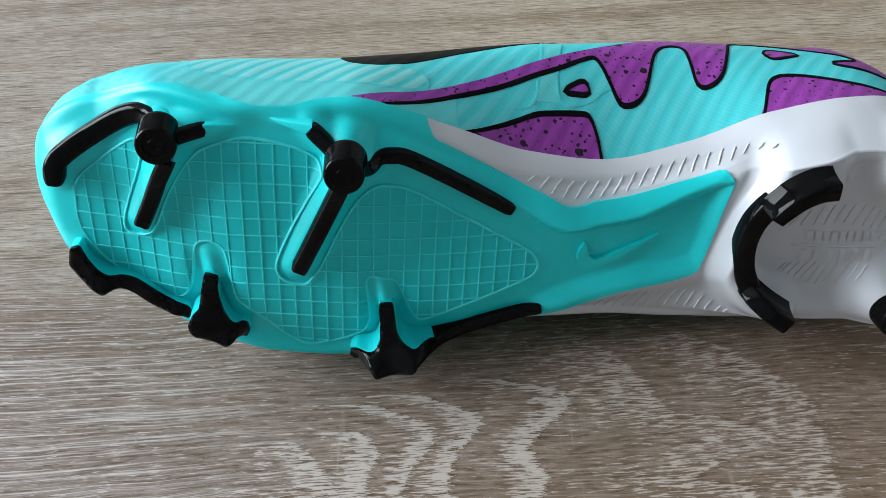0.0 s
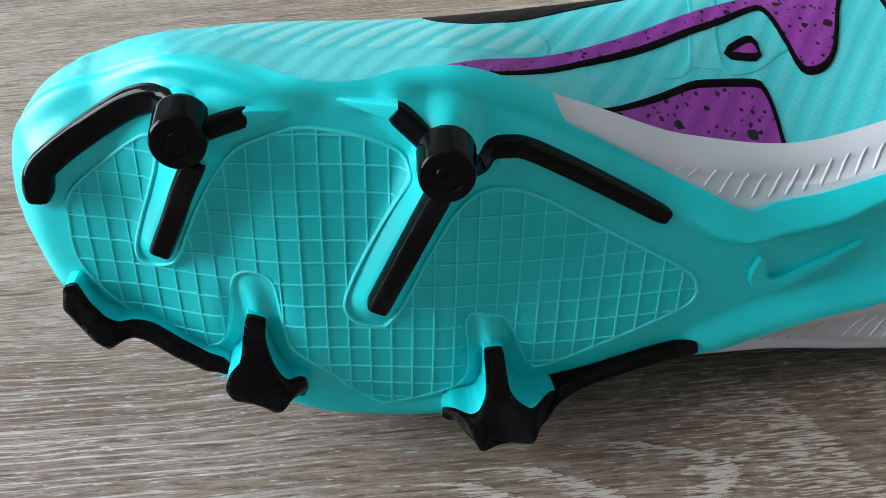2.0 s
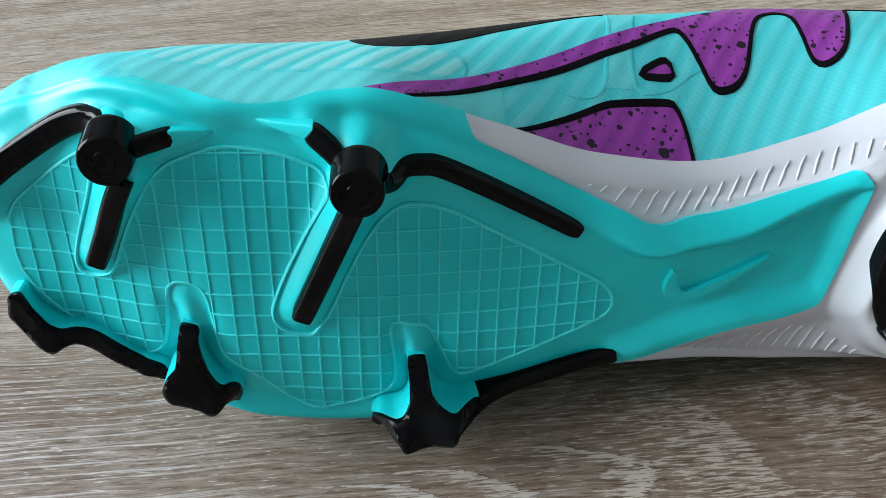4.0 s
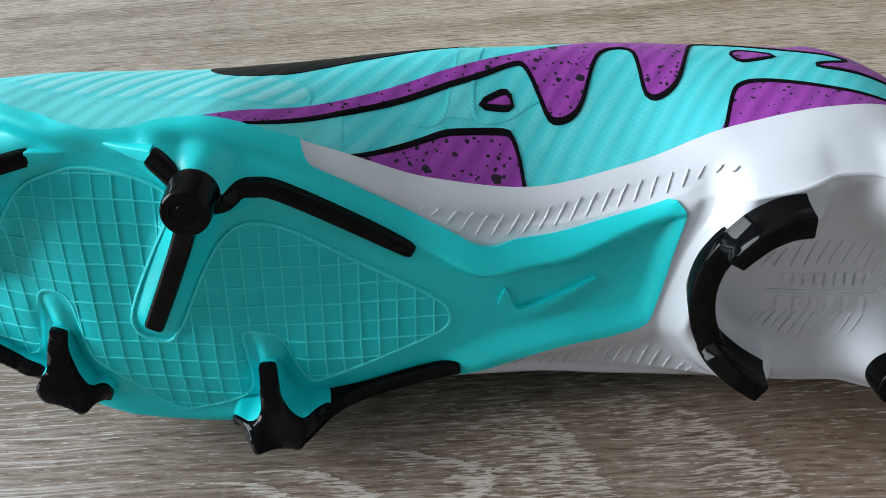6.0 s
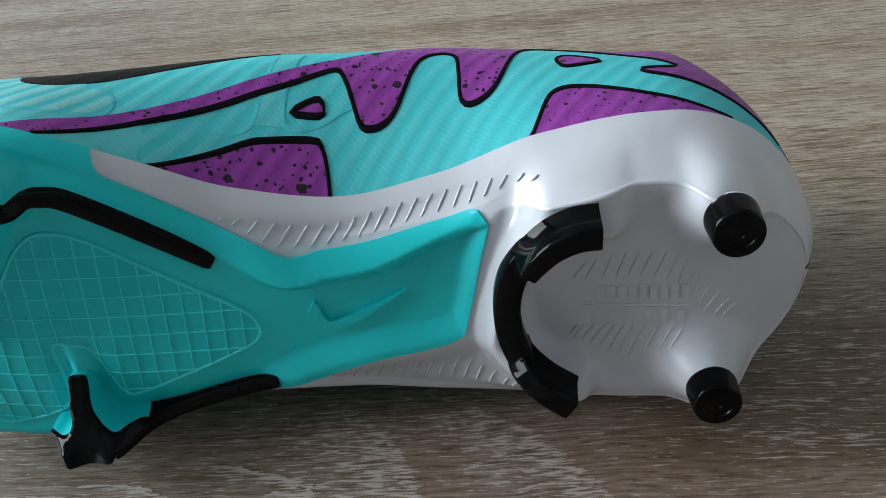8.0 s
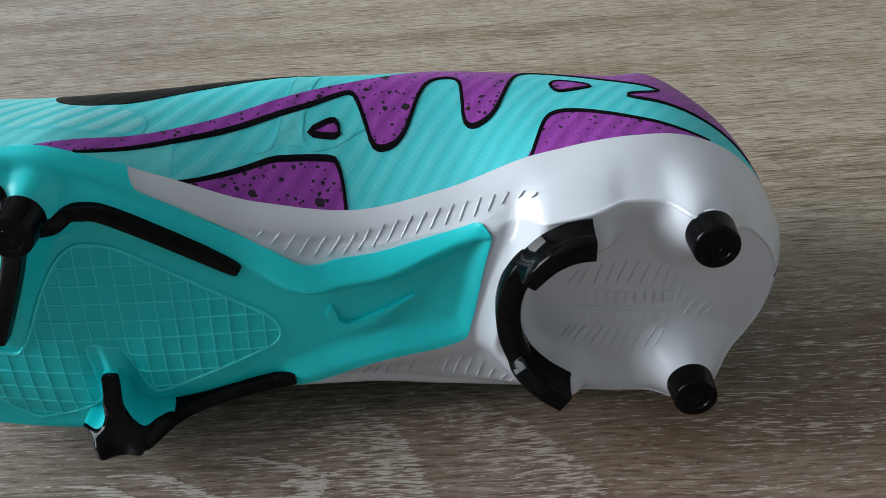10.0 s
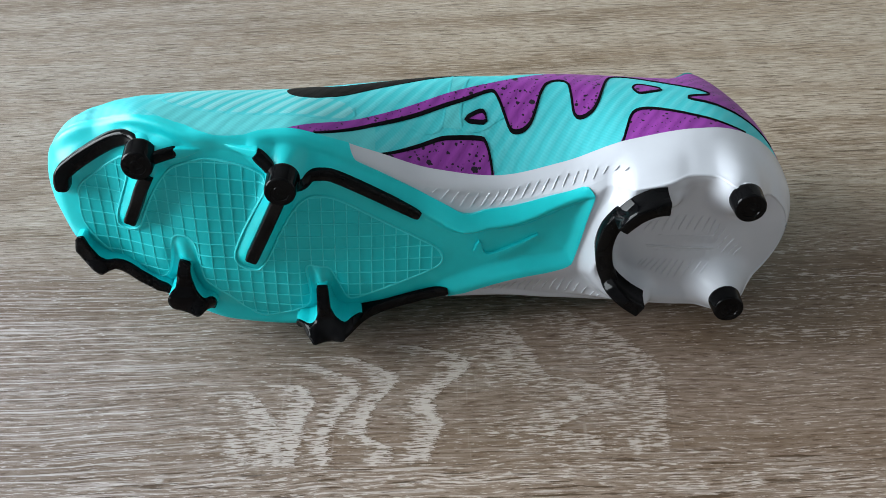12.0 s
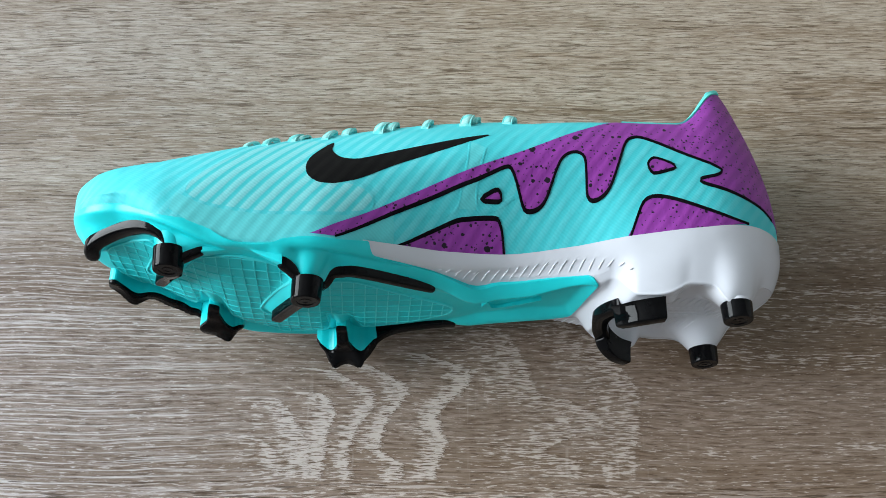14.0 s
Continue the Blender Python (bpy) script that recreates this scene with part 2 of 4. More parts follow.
    base = k.mix(k.math("MULTIPLY", dark, 0.65), base, (0.085, 0.062, 0.048))
    limed = k.math("MULTIPLY", limed, k.math("MULTIPLY_ADD", behind, -0.8, 1.0))
    base = k.mix(k.math("MULTIPLY", limed, 0.66), base, (0.55, 0.490, 0.455))
    base = k.mix(k.math("MULTIPLY", k.math("MULTIPLY", lips, zone), 0.75), base, (0.085, 0.060, 0.045))
    # faint saw marks across the grain among the arches
    c = k.add("ShaderNodeCombineXYZ")
    k.link(k.math("MULTIPLY", x, 330.0), c.inputs[0])
    k.link(k.math("MULTIPLY", y, 22.0), c.inputs[1])
    saws = k.math("MULTIPLY", k.ramp(k.noise(c.outputs[0], 1.0, 2), (0.63, 0.0), (0.78, 0.6)), k.math("MULTIPLY", zone, k.ramp(y, (0.185, 1.0), (0.215, 0.0))))
    base = k.mix(k.math("MULTIPLY", saws, k.math("MULTIPLY_ADD", fine, 1.0, 0.0)), base, (0.54, 0.48, 0.44))
    # long pale strokes, thickest near the table's front and towards the toe
    front = k.ramp(y, (0.10, 0.85), (0.157, 0.85), (0.159, 0.30), (0.24, 0.35), (0.28, 0.05))
    toe = k.ramp(k.math("ADD", x, 0.5), (0.20, 0.8), (0.40, 0.5), (0.46, 0.0))
    where = k.math("MAXIMUM", front, k.math("MULTIPLY", toe, k.ramp(y, (0.22, 1.0), (0.30, 0.15))))
    streaks = k.math("MULTIPLY", k.ramp(dashes(26, 850, 5), (0.55, 0.0), (0.585, 1.0)), k.math("MULTIPLY", where, k.ramp(k.math("ADD", x, 0.5), (0.58, 1.0), (0.66, 0.55))))
    base = k.mix(k.math("MULTIPLY", streaks, 0.55), base, (0.54, 0.480, 0.452))
    lines = k.math("MULTIPLY", k.ramp(dashes(8, 900, 5), (0.54, 0.0), (0.58, 1.0)), k.math("MULTIPLY", k.ramp(k.math("ADD", x, 0.5), (0.40, 1.0), (0.48, 0.0)), k.ramp(y, (0.23, 1.0), (0.30, 0.1))))
    base = k.mix(k.math("MULTIPLY", lines, k.math("MULTIPLY_ADD", fine, 1.1, 0.05)), base, (0.54, 0.49, 0.462))
    base = k.mix(k.math("MULTIPLY", k.ramp(y, (0.1565, 0.0), (0.1575, 0.7), (0.1582, 0.7), (0.159, 0.0)), k.ramp(mid, (0.40, 0.0), (0.5, 1.0))), base, (0.075, 0.055, 0.042))
    cracks = k.math("MULTIPLY", k.ramp(dashes(34, 640, 4), (0.385, 1.0), (0.415, 0.0)), k.ramp(y, (0.157, 1.0), (0.159, 0.42), (0.27, 0.45), (0.30, 0.8)))
    base = k.mix(k.math("MULTIPLY", cracks, 0.8), base, (0.080, 0.060, 0.046))
    v = k.add("ShaderNodeTexVoronoi")
    v.inputs["Scale"].default_value = 11
    k.link(k.scaled(1, 1.6, 0), v.inputs["Vector"])
    specks = k.math("LESS_THAN", v.outputs["Distance"], 0.018)
    base = k.mix(k.math("MULTIPLY", specks, 0.7), base, (0.07, 0.05, 0.035))
    base = k.mix(1.0, base, (1.012, 1.003, 0.980), "MULTIPLY")
    # greyer, cooler tint that grows towards the toe
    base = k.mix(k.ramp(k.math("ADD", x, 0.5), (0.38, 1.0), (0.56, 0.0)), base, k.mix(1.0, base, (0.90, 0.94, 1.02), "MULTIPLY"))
    more = k.add("ShaderNodeBrightContrast")
    more.inputs["Bright"].default_value, more.inputs["Contrast"].default_value = 0.070, 0.24
    k.link(base, more.inputs["Color"])
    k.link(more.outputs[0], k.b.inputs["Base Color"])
    k.link(k.math("MULTIPLY_ADD", fine, 0.22, 0.32), k.b.inputs["Roughness"])
    k.bump(k.math("ADD", fine, k.math("MULTIPLY", mid, 0.5)), 0.3, 0.0003)
    return m


OAK = oak_laminate()
MINT = knit("mint_knit", (0.060, 0.60, 0.65), (0.22, 0.73, 0.78))
MINT_PALE = knit("pale_mint_knit", (0.055, 0.58, 0.62), (0.30, 0.72, 0.745), stripe=(0.12, 0.55), even=True)
MINT_PLAIN = knit("plain_mint_fabric", (0.11, 0.63, 0.66), (0.17, 0.68, 0.71), most=0.35)
PURPLE = printed("purple_print", (0.345, 0.055, 0.41), (0.245, 0.035, 0.30))
INK = plastic("black_ink", (0.003, 0.002, 0.004), 0.7, spec=0.05, grain=0.2)
SWISH_BLACK = knit("black_print", (0.004, 0.004, 0.004), (0.010, 0.010, 0.009), 0.10)
TEAL = plastic("turquoise_plate", (0.006, 0.65, 0.69), 0.36, spec=0.38)
# the plate's turquoise, darkened to stand for shade between the ribs
TEAL_GRIP = plastic("turquoise_grip", (0.005, 0.575, 0.615), 0.46, spec=0.3)
TEAL_LINE = plastic("turquoise_grip_line", (0.05, 0.74, 0.77), 0.44, spec=0.35)
BLACK = plastic("black_gloss_stud", (0.0015, 0.0015, 0.002), 0.07, spec=0.22, wear=0.2)
BLACK.node_tree.nodes["Principled BSDF"].inputs["IOR"].default_value = 1.33
WHITE = plastic("white_gloss_plate", (0.62, 0.64, 0.695), 0.24, spec=0.5, coat=0.12, wear=0.02)
LACE = knit("mint_lace", (0.17, 0.70, 0.68), (0.45, 0.86, 0.83), stripe=(0.2, 0.5), even=True)
LINING = plastic("mint_lining", (0.10, 0.62, 0.56), 0.8, grain=0.3)
# tones of the unseen walls and ceiling, set for bounce light and reflections
PLASTER = plastic("white_plaster", (0.60, 0.60, 0.59), 0.9, grain=0.2)
CEILING = plastic("pale_grey_ceiling_paint", (0.34, 0.34, 0.34), 0.9, grain=0.2)
DIM_WALL = plastic("grey_paint", (0.32, 0.32, 0.32), 0.9, grain=0.2)
BOARDS = plastic("grey_floor", (0.22, 0.20, 0.18), 0.6)
FRAME = plastic("white_window_frame", (0.75, 0.75, 0.75), 0.4)


# The shell of the boot: a loft through closed sections. u runs from toe to heel, w from the sole up
# through the upper, v across; all in decimetres. s counts round a section: 0 at the laces, 3 and 9
# at the edges where upper meets plate, 6 in the middle of the sole.
KU = np.array([-.99, -.75, -.55, -.3, 0, .3, .55, .8, 1.05, 1.3, 1.55, 1.8, 1.985])
SOLE = [.325, .300, .238, .165, .152, .158, .165, .185, .178, .150, .124, .122, .160]
EDGE_L = [-.05, -.10, -.165, -.21, -.255, -.225, -.17, -.18, -.20, -.205, -.20, -.20, -.19]
EDGE_H = [.50, .50, .54, .50, .51, .39, .29, .25, .30, .39, .43, .42, .40]
FEAT_W = [.37, .345, .265, .20, .215, .235, .25, .26, .27, .278, .295, .33, .34]
FEAT_L = [-.09, -.125, -.22, -.29, -.33, -.29, -.24, -.24, -.26, -.27, -.27, -.26, -.24]
FEAT_H = [.55, .555, .605, .57, .57, .465, .365, .325, .375, .465, .50, .49, .46]
BULGE_W = [.42, .42, .44, .46, .50, .54, .56, .58, .60, .60, .60, .60, .60]
BULGE_L = [-.07, -.10, -.24, -.325, -.362, -.356, -.337, -.318, -.308, -.298, -.287, -.268, -.25]
BULGE_H = [.55, .555, .595, .585, .575, .575, .575, .565, .56, .55, .535, .51, .48]
SHOULDER = [.53, .565, .615, .675, .72, .765, .80, .825, .835, .835, .84, 1.055, 1.18]
RIDGE_W = [.55, .60, .68, .775, .835, .885, .92, .93, .62, .45, .45, .55, 1.14]
TOE_U = [-.99, -.95, -.91, -.87, -.80, -.74, -.67, -.60, -.53, -.45, -.35, -.2, .05, .3]
TOE_V = [0.0, -.0225, -.0310, -.0186, -.0062, .0134, .0203, .0135, .0110, .0162, .0194, .0150, .0060, 0.0]
TOE_W = [0.0, .0235, .0239, .0280, .0273, .0253, .0167, .0021, 0.0, 0.0, 0.0, 0.0, 0.0, 0.0]
TOE_RIM = [.030, .040, .020, 0.0]
RIDGE_V = [.25, .25, .25, .24, .24, .24, .23, .22, .20, .18, .17, .16, .16]


def smooth(x, xs, ys):
    """A smooth curve through the knots, with no overshoot."""
    xs, ys = np.asarray(xs, float), np.asarray(ys, float)
    h, d = np.diff(xs), np.diff(ys) / np.diff(xs)
    m = np.concatenate([[d[0]], np.where(d[1:] * d[:-1] > 0, 2 * d[1:] * d[:-1] / np.where(d[1:] + d[:-1] == 0, 1, d[1:] + d[:-1]), 0), [d[-1]]])
    x = np.clip(np.asarray(x, float), xs[0], xs[-1])
    i = np.clip(np.searchsorted(xs, x, side="right") - 1, 0, len(h) - 1)
    f = (x - xs[i]) / h[i]
    return ((1 + 2 * f) * (1 - f) ** 2 * ys[i] + f * (1 - f) ** 2 * h[i] * m[i]
            + f * f * (3 - 2 * f) * ys[i + 1] + f * f * (f - 1) * h[i] * m[i + 1])


def body(u, s):
    """The place (u, w, v) of the shell's point (u, s)."""
    u, s = np.broadcast_arrays(np.asarray(u, float), np.asarray(s, float))
    g = lambda ys: smooth(u, KU, ys)
    so, el, eh, fw, fl, fh = g(SOLE), g(EDGE_L), g(EDGE_H), g(FEAT_W), g(FEAT_L), g(FEAT_H)
    bw, bl, bh, sh, rw, rv = g(BULGE_W), g(BULGE_L), g(BULGE_H), g(SHOULDER), g(RIDGE_W), g(RIDGE_V)
    mid = (el + eh) / 2
    hard = smooth(u, [-1, .9, 1.35, 2], [0, 0, 1, 1])        # the heel's sole meets its walls in a crisper edge
    rim, inner = .035 - .022 * hard, .6 + .27 * hard
    cw = np.stack([rw, sh, bw, fw, so + rim, so + .004, so, so + .004, so + rim, fw + smooth(u, TOE_U[::4], TOE_RIM), bw, sh])
    cv = np.stack([rv, rv + .62 * (bl - rv), bl, fl, el, mid + inner * (el - mid), mid, mid + inner * (eh - mid), eh, fh, bh, rv + .66 * (bh - rv)])
    i = np.floor(s).astype(int) % 12
    f = s - np.floor(s)
    pick = lambda c, k: np.take_along_axis(c, ((i + k) % 12)[None], 0)[0]
    def spline(c):
        a, b, d, e = pick(c, -1), pick(c, 0), pick(c, 1), pick(c, 2)
        return b + .5 * f * (d - a + f * (2 * a - 5 * b + 4 * d - e + f * (3 * (b - d) + e - a)))
    w, v = spline(cw), spline(cv)
    x = np.clip((-.75 - u) / .24, 0, 1)
    k = np.sqrt(1 - x * x)
    v, w = .25 + (v - .25) * k, .43 + (w - .43) * np.where(w > .43, k ** .30, k ** .45)
    side = np.exp(-((s - 9.9) / .8) ** 2)                      # the toe box is fuller on its upper side
    v = v + smooth(u, TOE_U, TOE_V) * side
    w = w + smooth(u, TOE_U, TOE_W) * np.exp(-((s - 11.0) / .8) ** 2)
    x = np.clip((u - 1.60) / .385, 0, 1)
    v = .145 + (v - .145) * np.sqrt(1 - x * x)
    lean = smooth(w, [.1, .18, .29, .45, .6, .77, .95, 1.1, 1.2], [-.12, -.05, -.01, 0, -.01, -.04, -.09, -.14, -.2])
    toe = np.interp(w, [.15, .30, .42, .52, .65], [.022, .018, .006, -.008, -.012]) * np.clip((-.70 - u) / .27, 0, 1) ** 2
    return np.stack([u + toe + lean * np.clip((u - 1.1) / .9, 0, 1) ** 2, w, v], -1)


# ---- outlines on the boot, in (u, s) or (u, v) ----
BAND_TOP = [(0.013, 9.055), (0.11, 9.244), (0.206, 9.378), (0.337, 9.546), (0.561, 9.801), (0.789, 10.033), (0.93, 10.199), (1.029, 10.343), (1.158, 10.553), (1.255, 10.743)]
BAND_LOW = [(0.106, 9.023), (0.207, 9.232), (0.337, 9.429), (0.561, 9.673), (0.674, 9.779), (0.765, 9.881), (0.795, 9.884), (0.814, 9.788), (0.836, 9.615), (0.854, 9.49), (0.879, 9.46), (0.913, 9.477), (0.94, 9.544), (0.961, 9.664), (0.983, 9.825), (1.009, 9.964), (1.043, 10.041), (1.078, 10.045), (1.099, 9.959), (1.104, 9.757), (1.106, 9.579), (1.118, 9.512), (1.142, 9.501), (1.176, 9.548), (1.205, 9.658), (1.236, 9.889), (1.265, 10.152), (1.295, 10.305), (1.342, 10.358), (1.41, 10.281), (1.497, 10.142), (1.585, 10.008), (1.641, 9.927), (1.67, 9.862), (1.64, 9.773), (1.569, 9.698), (1.585, 9.638), (1.684, 9.565), (1.79, 9.483), (1.859, 9.432), (1.909, 9.377)]
EYE_SMALL = [(0.678, 9.582), (0.716, 9.643), (0.744, 9.667), (0.758, 9.637), (0.759, 9.568), (0.717, 9.563)]
EYE_LARGE = [(1.358, 9.899), (1.381, 9.996), (1.406, 9.99), (1.456, 9.92), (1.472, 9.859), (1.451, 9.824), (1.396, 9.775), (1.37, 9.782)]
FOOT_FRONT = [(0.347, 9.012), (0.45, 9.213), (0.563, 9.366), (0.632, 9.404), (0.735, 9.416), (0.759, 9.365), (0.773, 9.21), (0.78, 8.972), (0.682, 8.95), (0.566, 8.922), (0.451, 8.94)]
FOOT_BACK = [(1.271, 8.973), (1.295, 9.203), (1.324, 9.413), (1.354, 9.483), (1.399, 9.488), (1.466, 9.436), (1.579, 9.301), (1.699, 9.135), (1.766, 9.069), (1.574, 9.004), (1.416, 8.987)]
SWISH = [(0.082, 10.718), (0.038, 10.531), (-0.003, 10.315), (-0.018, 10.093), (-0.006, 9.912), (0.028, 9.804), (0.073, 9.764), (0.116, 9.761), (0.203, 9.812), (0.336, 9.97), (0.471, 10.121), (0.608, 10.296), (0.722, 10.487), (0.61, 10.426), (0.471, 10.328), (0.335, 10.234), (0.201, 10.148), (0.138, 10.193), (0.103, 10.29), (0.08, 10.472)]
SEAM_TOE = [(-0.089, 11.076), (-0.239, 10.794), (-0.356, 10.382), (-0.439, 9.993), (-0.467, 9.696), (-0.425, 9.551), (-0.308, 9.479), (-0.136, 9.397), (0.077, 9.369), (0.206, 9.405), (0.249, 9.495), (0.237, 9.634), (0.182, 9.741), (0.116, 9.793)]
SEAM_MID = [(0.636, 10.341), (0.624, 9.977), (0.602, 9.699), (0.581, 9.493), (0.517, 9.436), (0.449, 9.49)]
SEAM_EYE = [(0.698, 10.181), (0.674, 9.868), (0.659, 9.622), (0.672, 9.488), (0.746, 9.51), (0.802, 9.585), (0.847, 9.638)]
PLATE_H = [(0.231, 9.018), (0.235, 8.884), (0.243, 8.716), (0.256, 8.564), (0.278, 8.511), (0.382, 8.325), (0.472, 8.112), (0.573, 7.751), (0.638, 7.452), (0.672, 7.393), (0.709, 7.458), (0.769, 7.65), (0.964, 7.845), (1.132, 7.903)]
PLATE_END = [(1.151, 7.767), (1.167, 7.302), (1.165, 7.027), (1.143, 6.616), (1.123, 6.167), (1.102, 5.731), (1.09, 5.623), (1.064, 5.543)]
PLATE_L = [(0.992, 5.388), (0.917, 5.257), (0.841, 5.092), (0.733, 4.724), (0.626, 4.188)]
CHECK = [(0.956, 0.123), (0.882, 0.082), (0.807, 0.046), (0.763, 0.034), (0.742, 0.047), (0.727, 0.095), (0.712, 0.079), (0.703, 0.045), (0.72, 0.012), (0.768, 0.007), (0.821, 0.028), (0.881, 0.067)]
GRIP_A = [(-0.844, 0.242), (-0.833, 0.283), (-0.800, 0.321), (-0.723, 0.376), (-0.637, 0.432), (-0.609, 0.438), (-0.599, 0.421), (-0.615, 0.361), (-0.668, 0.240), (-0.697, 0.161), (-0.693, 0.126), (-0.657, 0.115), (-0.619, 0.128), (-0.591, 0.160), (-0.538, 0.272), (-0.475, 0.375), (-0.423, 0.427), (-0.356, 0.456), (-0.293, 0.470), (-0.219, 0.462), (-0.146, 0.444), (-0.091, 0.418), (-0.075, 0.385), (-0.086, 0.355), (-0.132, 0.275), (-0.193, 0.159), (-0.231, 0.067), (-0.227, 0.021), (-0.198, -0.004), (-0.153, -0.015), (-0.131, 0.000), (-0.092, 0.063), (-0.034, 0.183), (0.021, 0.273), (0.072, 0.319), (0.121, 0.325), (0.196, 0.301)]
GRIP_B = [(0.328, 0.220), (0.470, 0.133), (0.552, 0.077), (0.578, 0.032), (0.568, -0.008), (0.513, -0.041), (0.345, -0.118), (0.233, -0.166), (0.197, -0.166), (0.175, -0.128), (0.149, -0.054), (0.130, -0.015), (0.093, 0.001), (0.053, 0.005), (0.039, -0.019), (0.044, -0.096), (0.043, -0.171), (0.022, -0.210), (-0.022, -0.234), (-0.111, -0.268), (-0.170, -0.270), (-0.226, -0.230), (-0.277, -0.164), (-0.355, -0.089), (-0.372, -0.055), (-0.380, 0.046), (-0.384, 0.093), (-0.398, 0.122), (-0.438, 0.129), (-0.467, 0.117), (-0.484, 0.080), (-0.505, -0.024), (-0.528, -0.085), (-0.555, -0.109), (-0.593, -0.113), (-0.677, -0.076), (-0.778, 0.002), (-0.848, 0.122)]
TICK_TOP = [(0.524, 8.366), (0.606, 8.479), (0.685, 8.477), (0.763, 8.556), (0.841, 8.705), (0.919, 8.761), (0.996, 8.755), (1.069, 8.743), (1.141, 8.665), (1.213, 8.531), (1.283, 8.460)]
TICK_MID = [(0.519, 8.295), (0.592, 8.119), (0.667, 7.996), (0.746, 8.059), (0.825, 8.336), (0.903, 8.534), (0.981, 8.556), (1.056, 8.559), (1.131, 8.494), (1.204, 8.420), (1.275, 8.404)]
TICK_LOW = [(0.514, 8.227), (0.578, 7.894), (0.649, 7.699), (0.728, 7.779), (0.808, 7.964), (0.886, 8.137), (0.964, 8.222), (1.043, 8.281), (1.120, 8.271), (1.194, 8.294), (1.268, 8.345)]
TICK2_TOP = [(0.715, 4.189), (0.805, 4.581), (0.893, 4.908), (0.981, 5.041), (1.068, 5.177), (1.149, 5.041), (1.229, 4.753)]
TICK2_MID = [(0.703, 4.104), (0.791, 4.266), (0.88, 4.519), (0.968, 4.686), (1.056, 4.888), (1.14, 4.818), (1.223, 4.623)]
TICK2_LOW = [(0.69, 4.021), (0.778, 3.905), (0.866, 3.925), (0.956, 4.124), (1.044, 4.374), (1.131, 4.362), (1.217, 4.336)]
TICK3_TOP = [(1.403, 0.197), (1.482, 0.225), (1.563, 0.230), (1.645, 0.220), (1.703, 0.186), (1.766, 0.127), (1.815, 0.075)]
TICK3_LOW = [(1.371, 0.152), (1.460, 0.157), (1.535, 0.166), (1.618, 0.153), (1.683, 0.121), (1.719, 0.061), (1.784, 0.042)]
TICK4_TOP = [(1.385, 0.015), (1.469, 0.021), (1.554, 0.017), (1.668, 0.015), (1.737, 0.078)]
TICK4_LOW = [(1.365, -0.018), (1.431, -0.038), (1.519, -0.069), (1.630, -0.034), (1.697, 0.009)]
EDGE_FRONT = [(-0.88, 0.076), (-0.849, 0.085), (-0.834, 0.027), (-0.805, -0.008), (-0.773, -0.026), (-0.74, -0.024), (-0.702, -0.036), (-0.657, -0.064), (-0.609, -0.108), (-0.559, -0.122), (-0.529, -0.139), (-0.52, -0.149), (-0.54, -0.165), (-0.586, -0.161), (-0.641, -0.138), (-0.692, -0.099), (-0.724, -0.08), (-0.752, -0.067), (-0.773, -0.069), (-0.8, -0.085), (-0.835, -0.064), (-0.875, -0.03), (-0.897, 0.009)]
EDGE_FRONT_W = [(-0.883, 0, 0.25), (-0.793, -0.084, 0.208), (-0.72, -0.06, 0.235), (-0.62, -0.1, 0.222), (-0.55, -0.14, 0.2), (-0.515, -0.17, 0.165)]
EDGE_MID = [(-0.46, 0.024), (-0.415, 0.011), (-0.423, -0.025), (-0.421, -0.062), (-0.41, -0.108), (-0.394, -0.14), (-0.379, -0.154), (-0.357, -0.145), (-0.341, -0.159), (-0.339, -0.198), (-0.354, -0.228), (-0.377, -0.196), (-0.392, -0.207), (-0.41, -0.213), (-0.464, -0.206), (-0.512, -0.198), (-0.526, -0.174), (-0.528, -0.147), (-0.511, -0.118), (-0.49, -0.099), (-0.48, -0.066), (-0.472, -0.022)]
EDGE_MID_W = [(-0.455, 0.015, 0.154), (-0.46, -0.06, 0.135), (-0.511, -0.194, 0.122), (-0.406, -0.213, 0.087), (-0.345, -0.22, 0.16), (-0.47, -0.16, 0.115)]
EDGE_BACK = [(0.077, -0.075), (0.122, -0.073), (0.127, -0.12), (0.133, -0.167), (0.148, -0.197), (0.171, -0.212), (0.188, -0.218), (0.211, -0.21), (0.241, -0.215), (0.26, -0.229), (0.251, -0.244), (0.228, -0.245), (0.199, -0.241), (0.183, -0.272), (0.121, -0.295), (0.059, -0.295), (0.047, -0.269), (0.026, -0.272), (-0.006, -0.306), (-0.024, -0.294), (-0.02, -0.261), (0.001, -0.231), (0.041, -0.231), (0.063, -0.221), (0.077, -0.188), (0.079, -0.129)]
EDGE_BACK_W = [(0.1, -0.08, 0.096), (0.1, -0.17, 0.055), (0.057, -0.288, -0.006), (0.186, -0.275, -0.012), (-0.014, -0.29, 0.126), (0.27, -0.21, 0.105)]
TOE_BAR = [(-0.879, 0.303, 0.247), (-0.869, 0.361, 0.254), (-0.832, 0.396, 0.269), (-0.749, 0.448, 0.282), (-0.664, 0.497, 0.275), (-0.604, 0.520, 0.257), (-0.560, 0.519, 0.230)]
BLADE_A = [(-0.507, 0.429, 0.12), (-0.542, 0.366, 0.14), (-0.585, 0.274, 0.17), (-0.63, 0.185, 0.19)]
BLADE_B = [(-0.015, 0.385, 0.02), (-0.053, 0.298, 0.045), (-0.108, 0.18, 0.065), (-0.16, 0.072, 0.08)]
FIN_B = [(-0.025, 0.456, 0.080), (-0.06, 0.488, 0.103), (-0.099, 0.522, 0.120)]
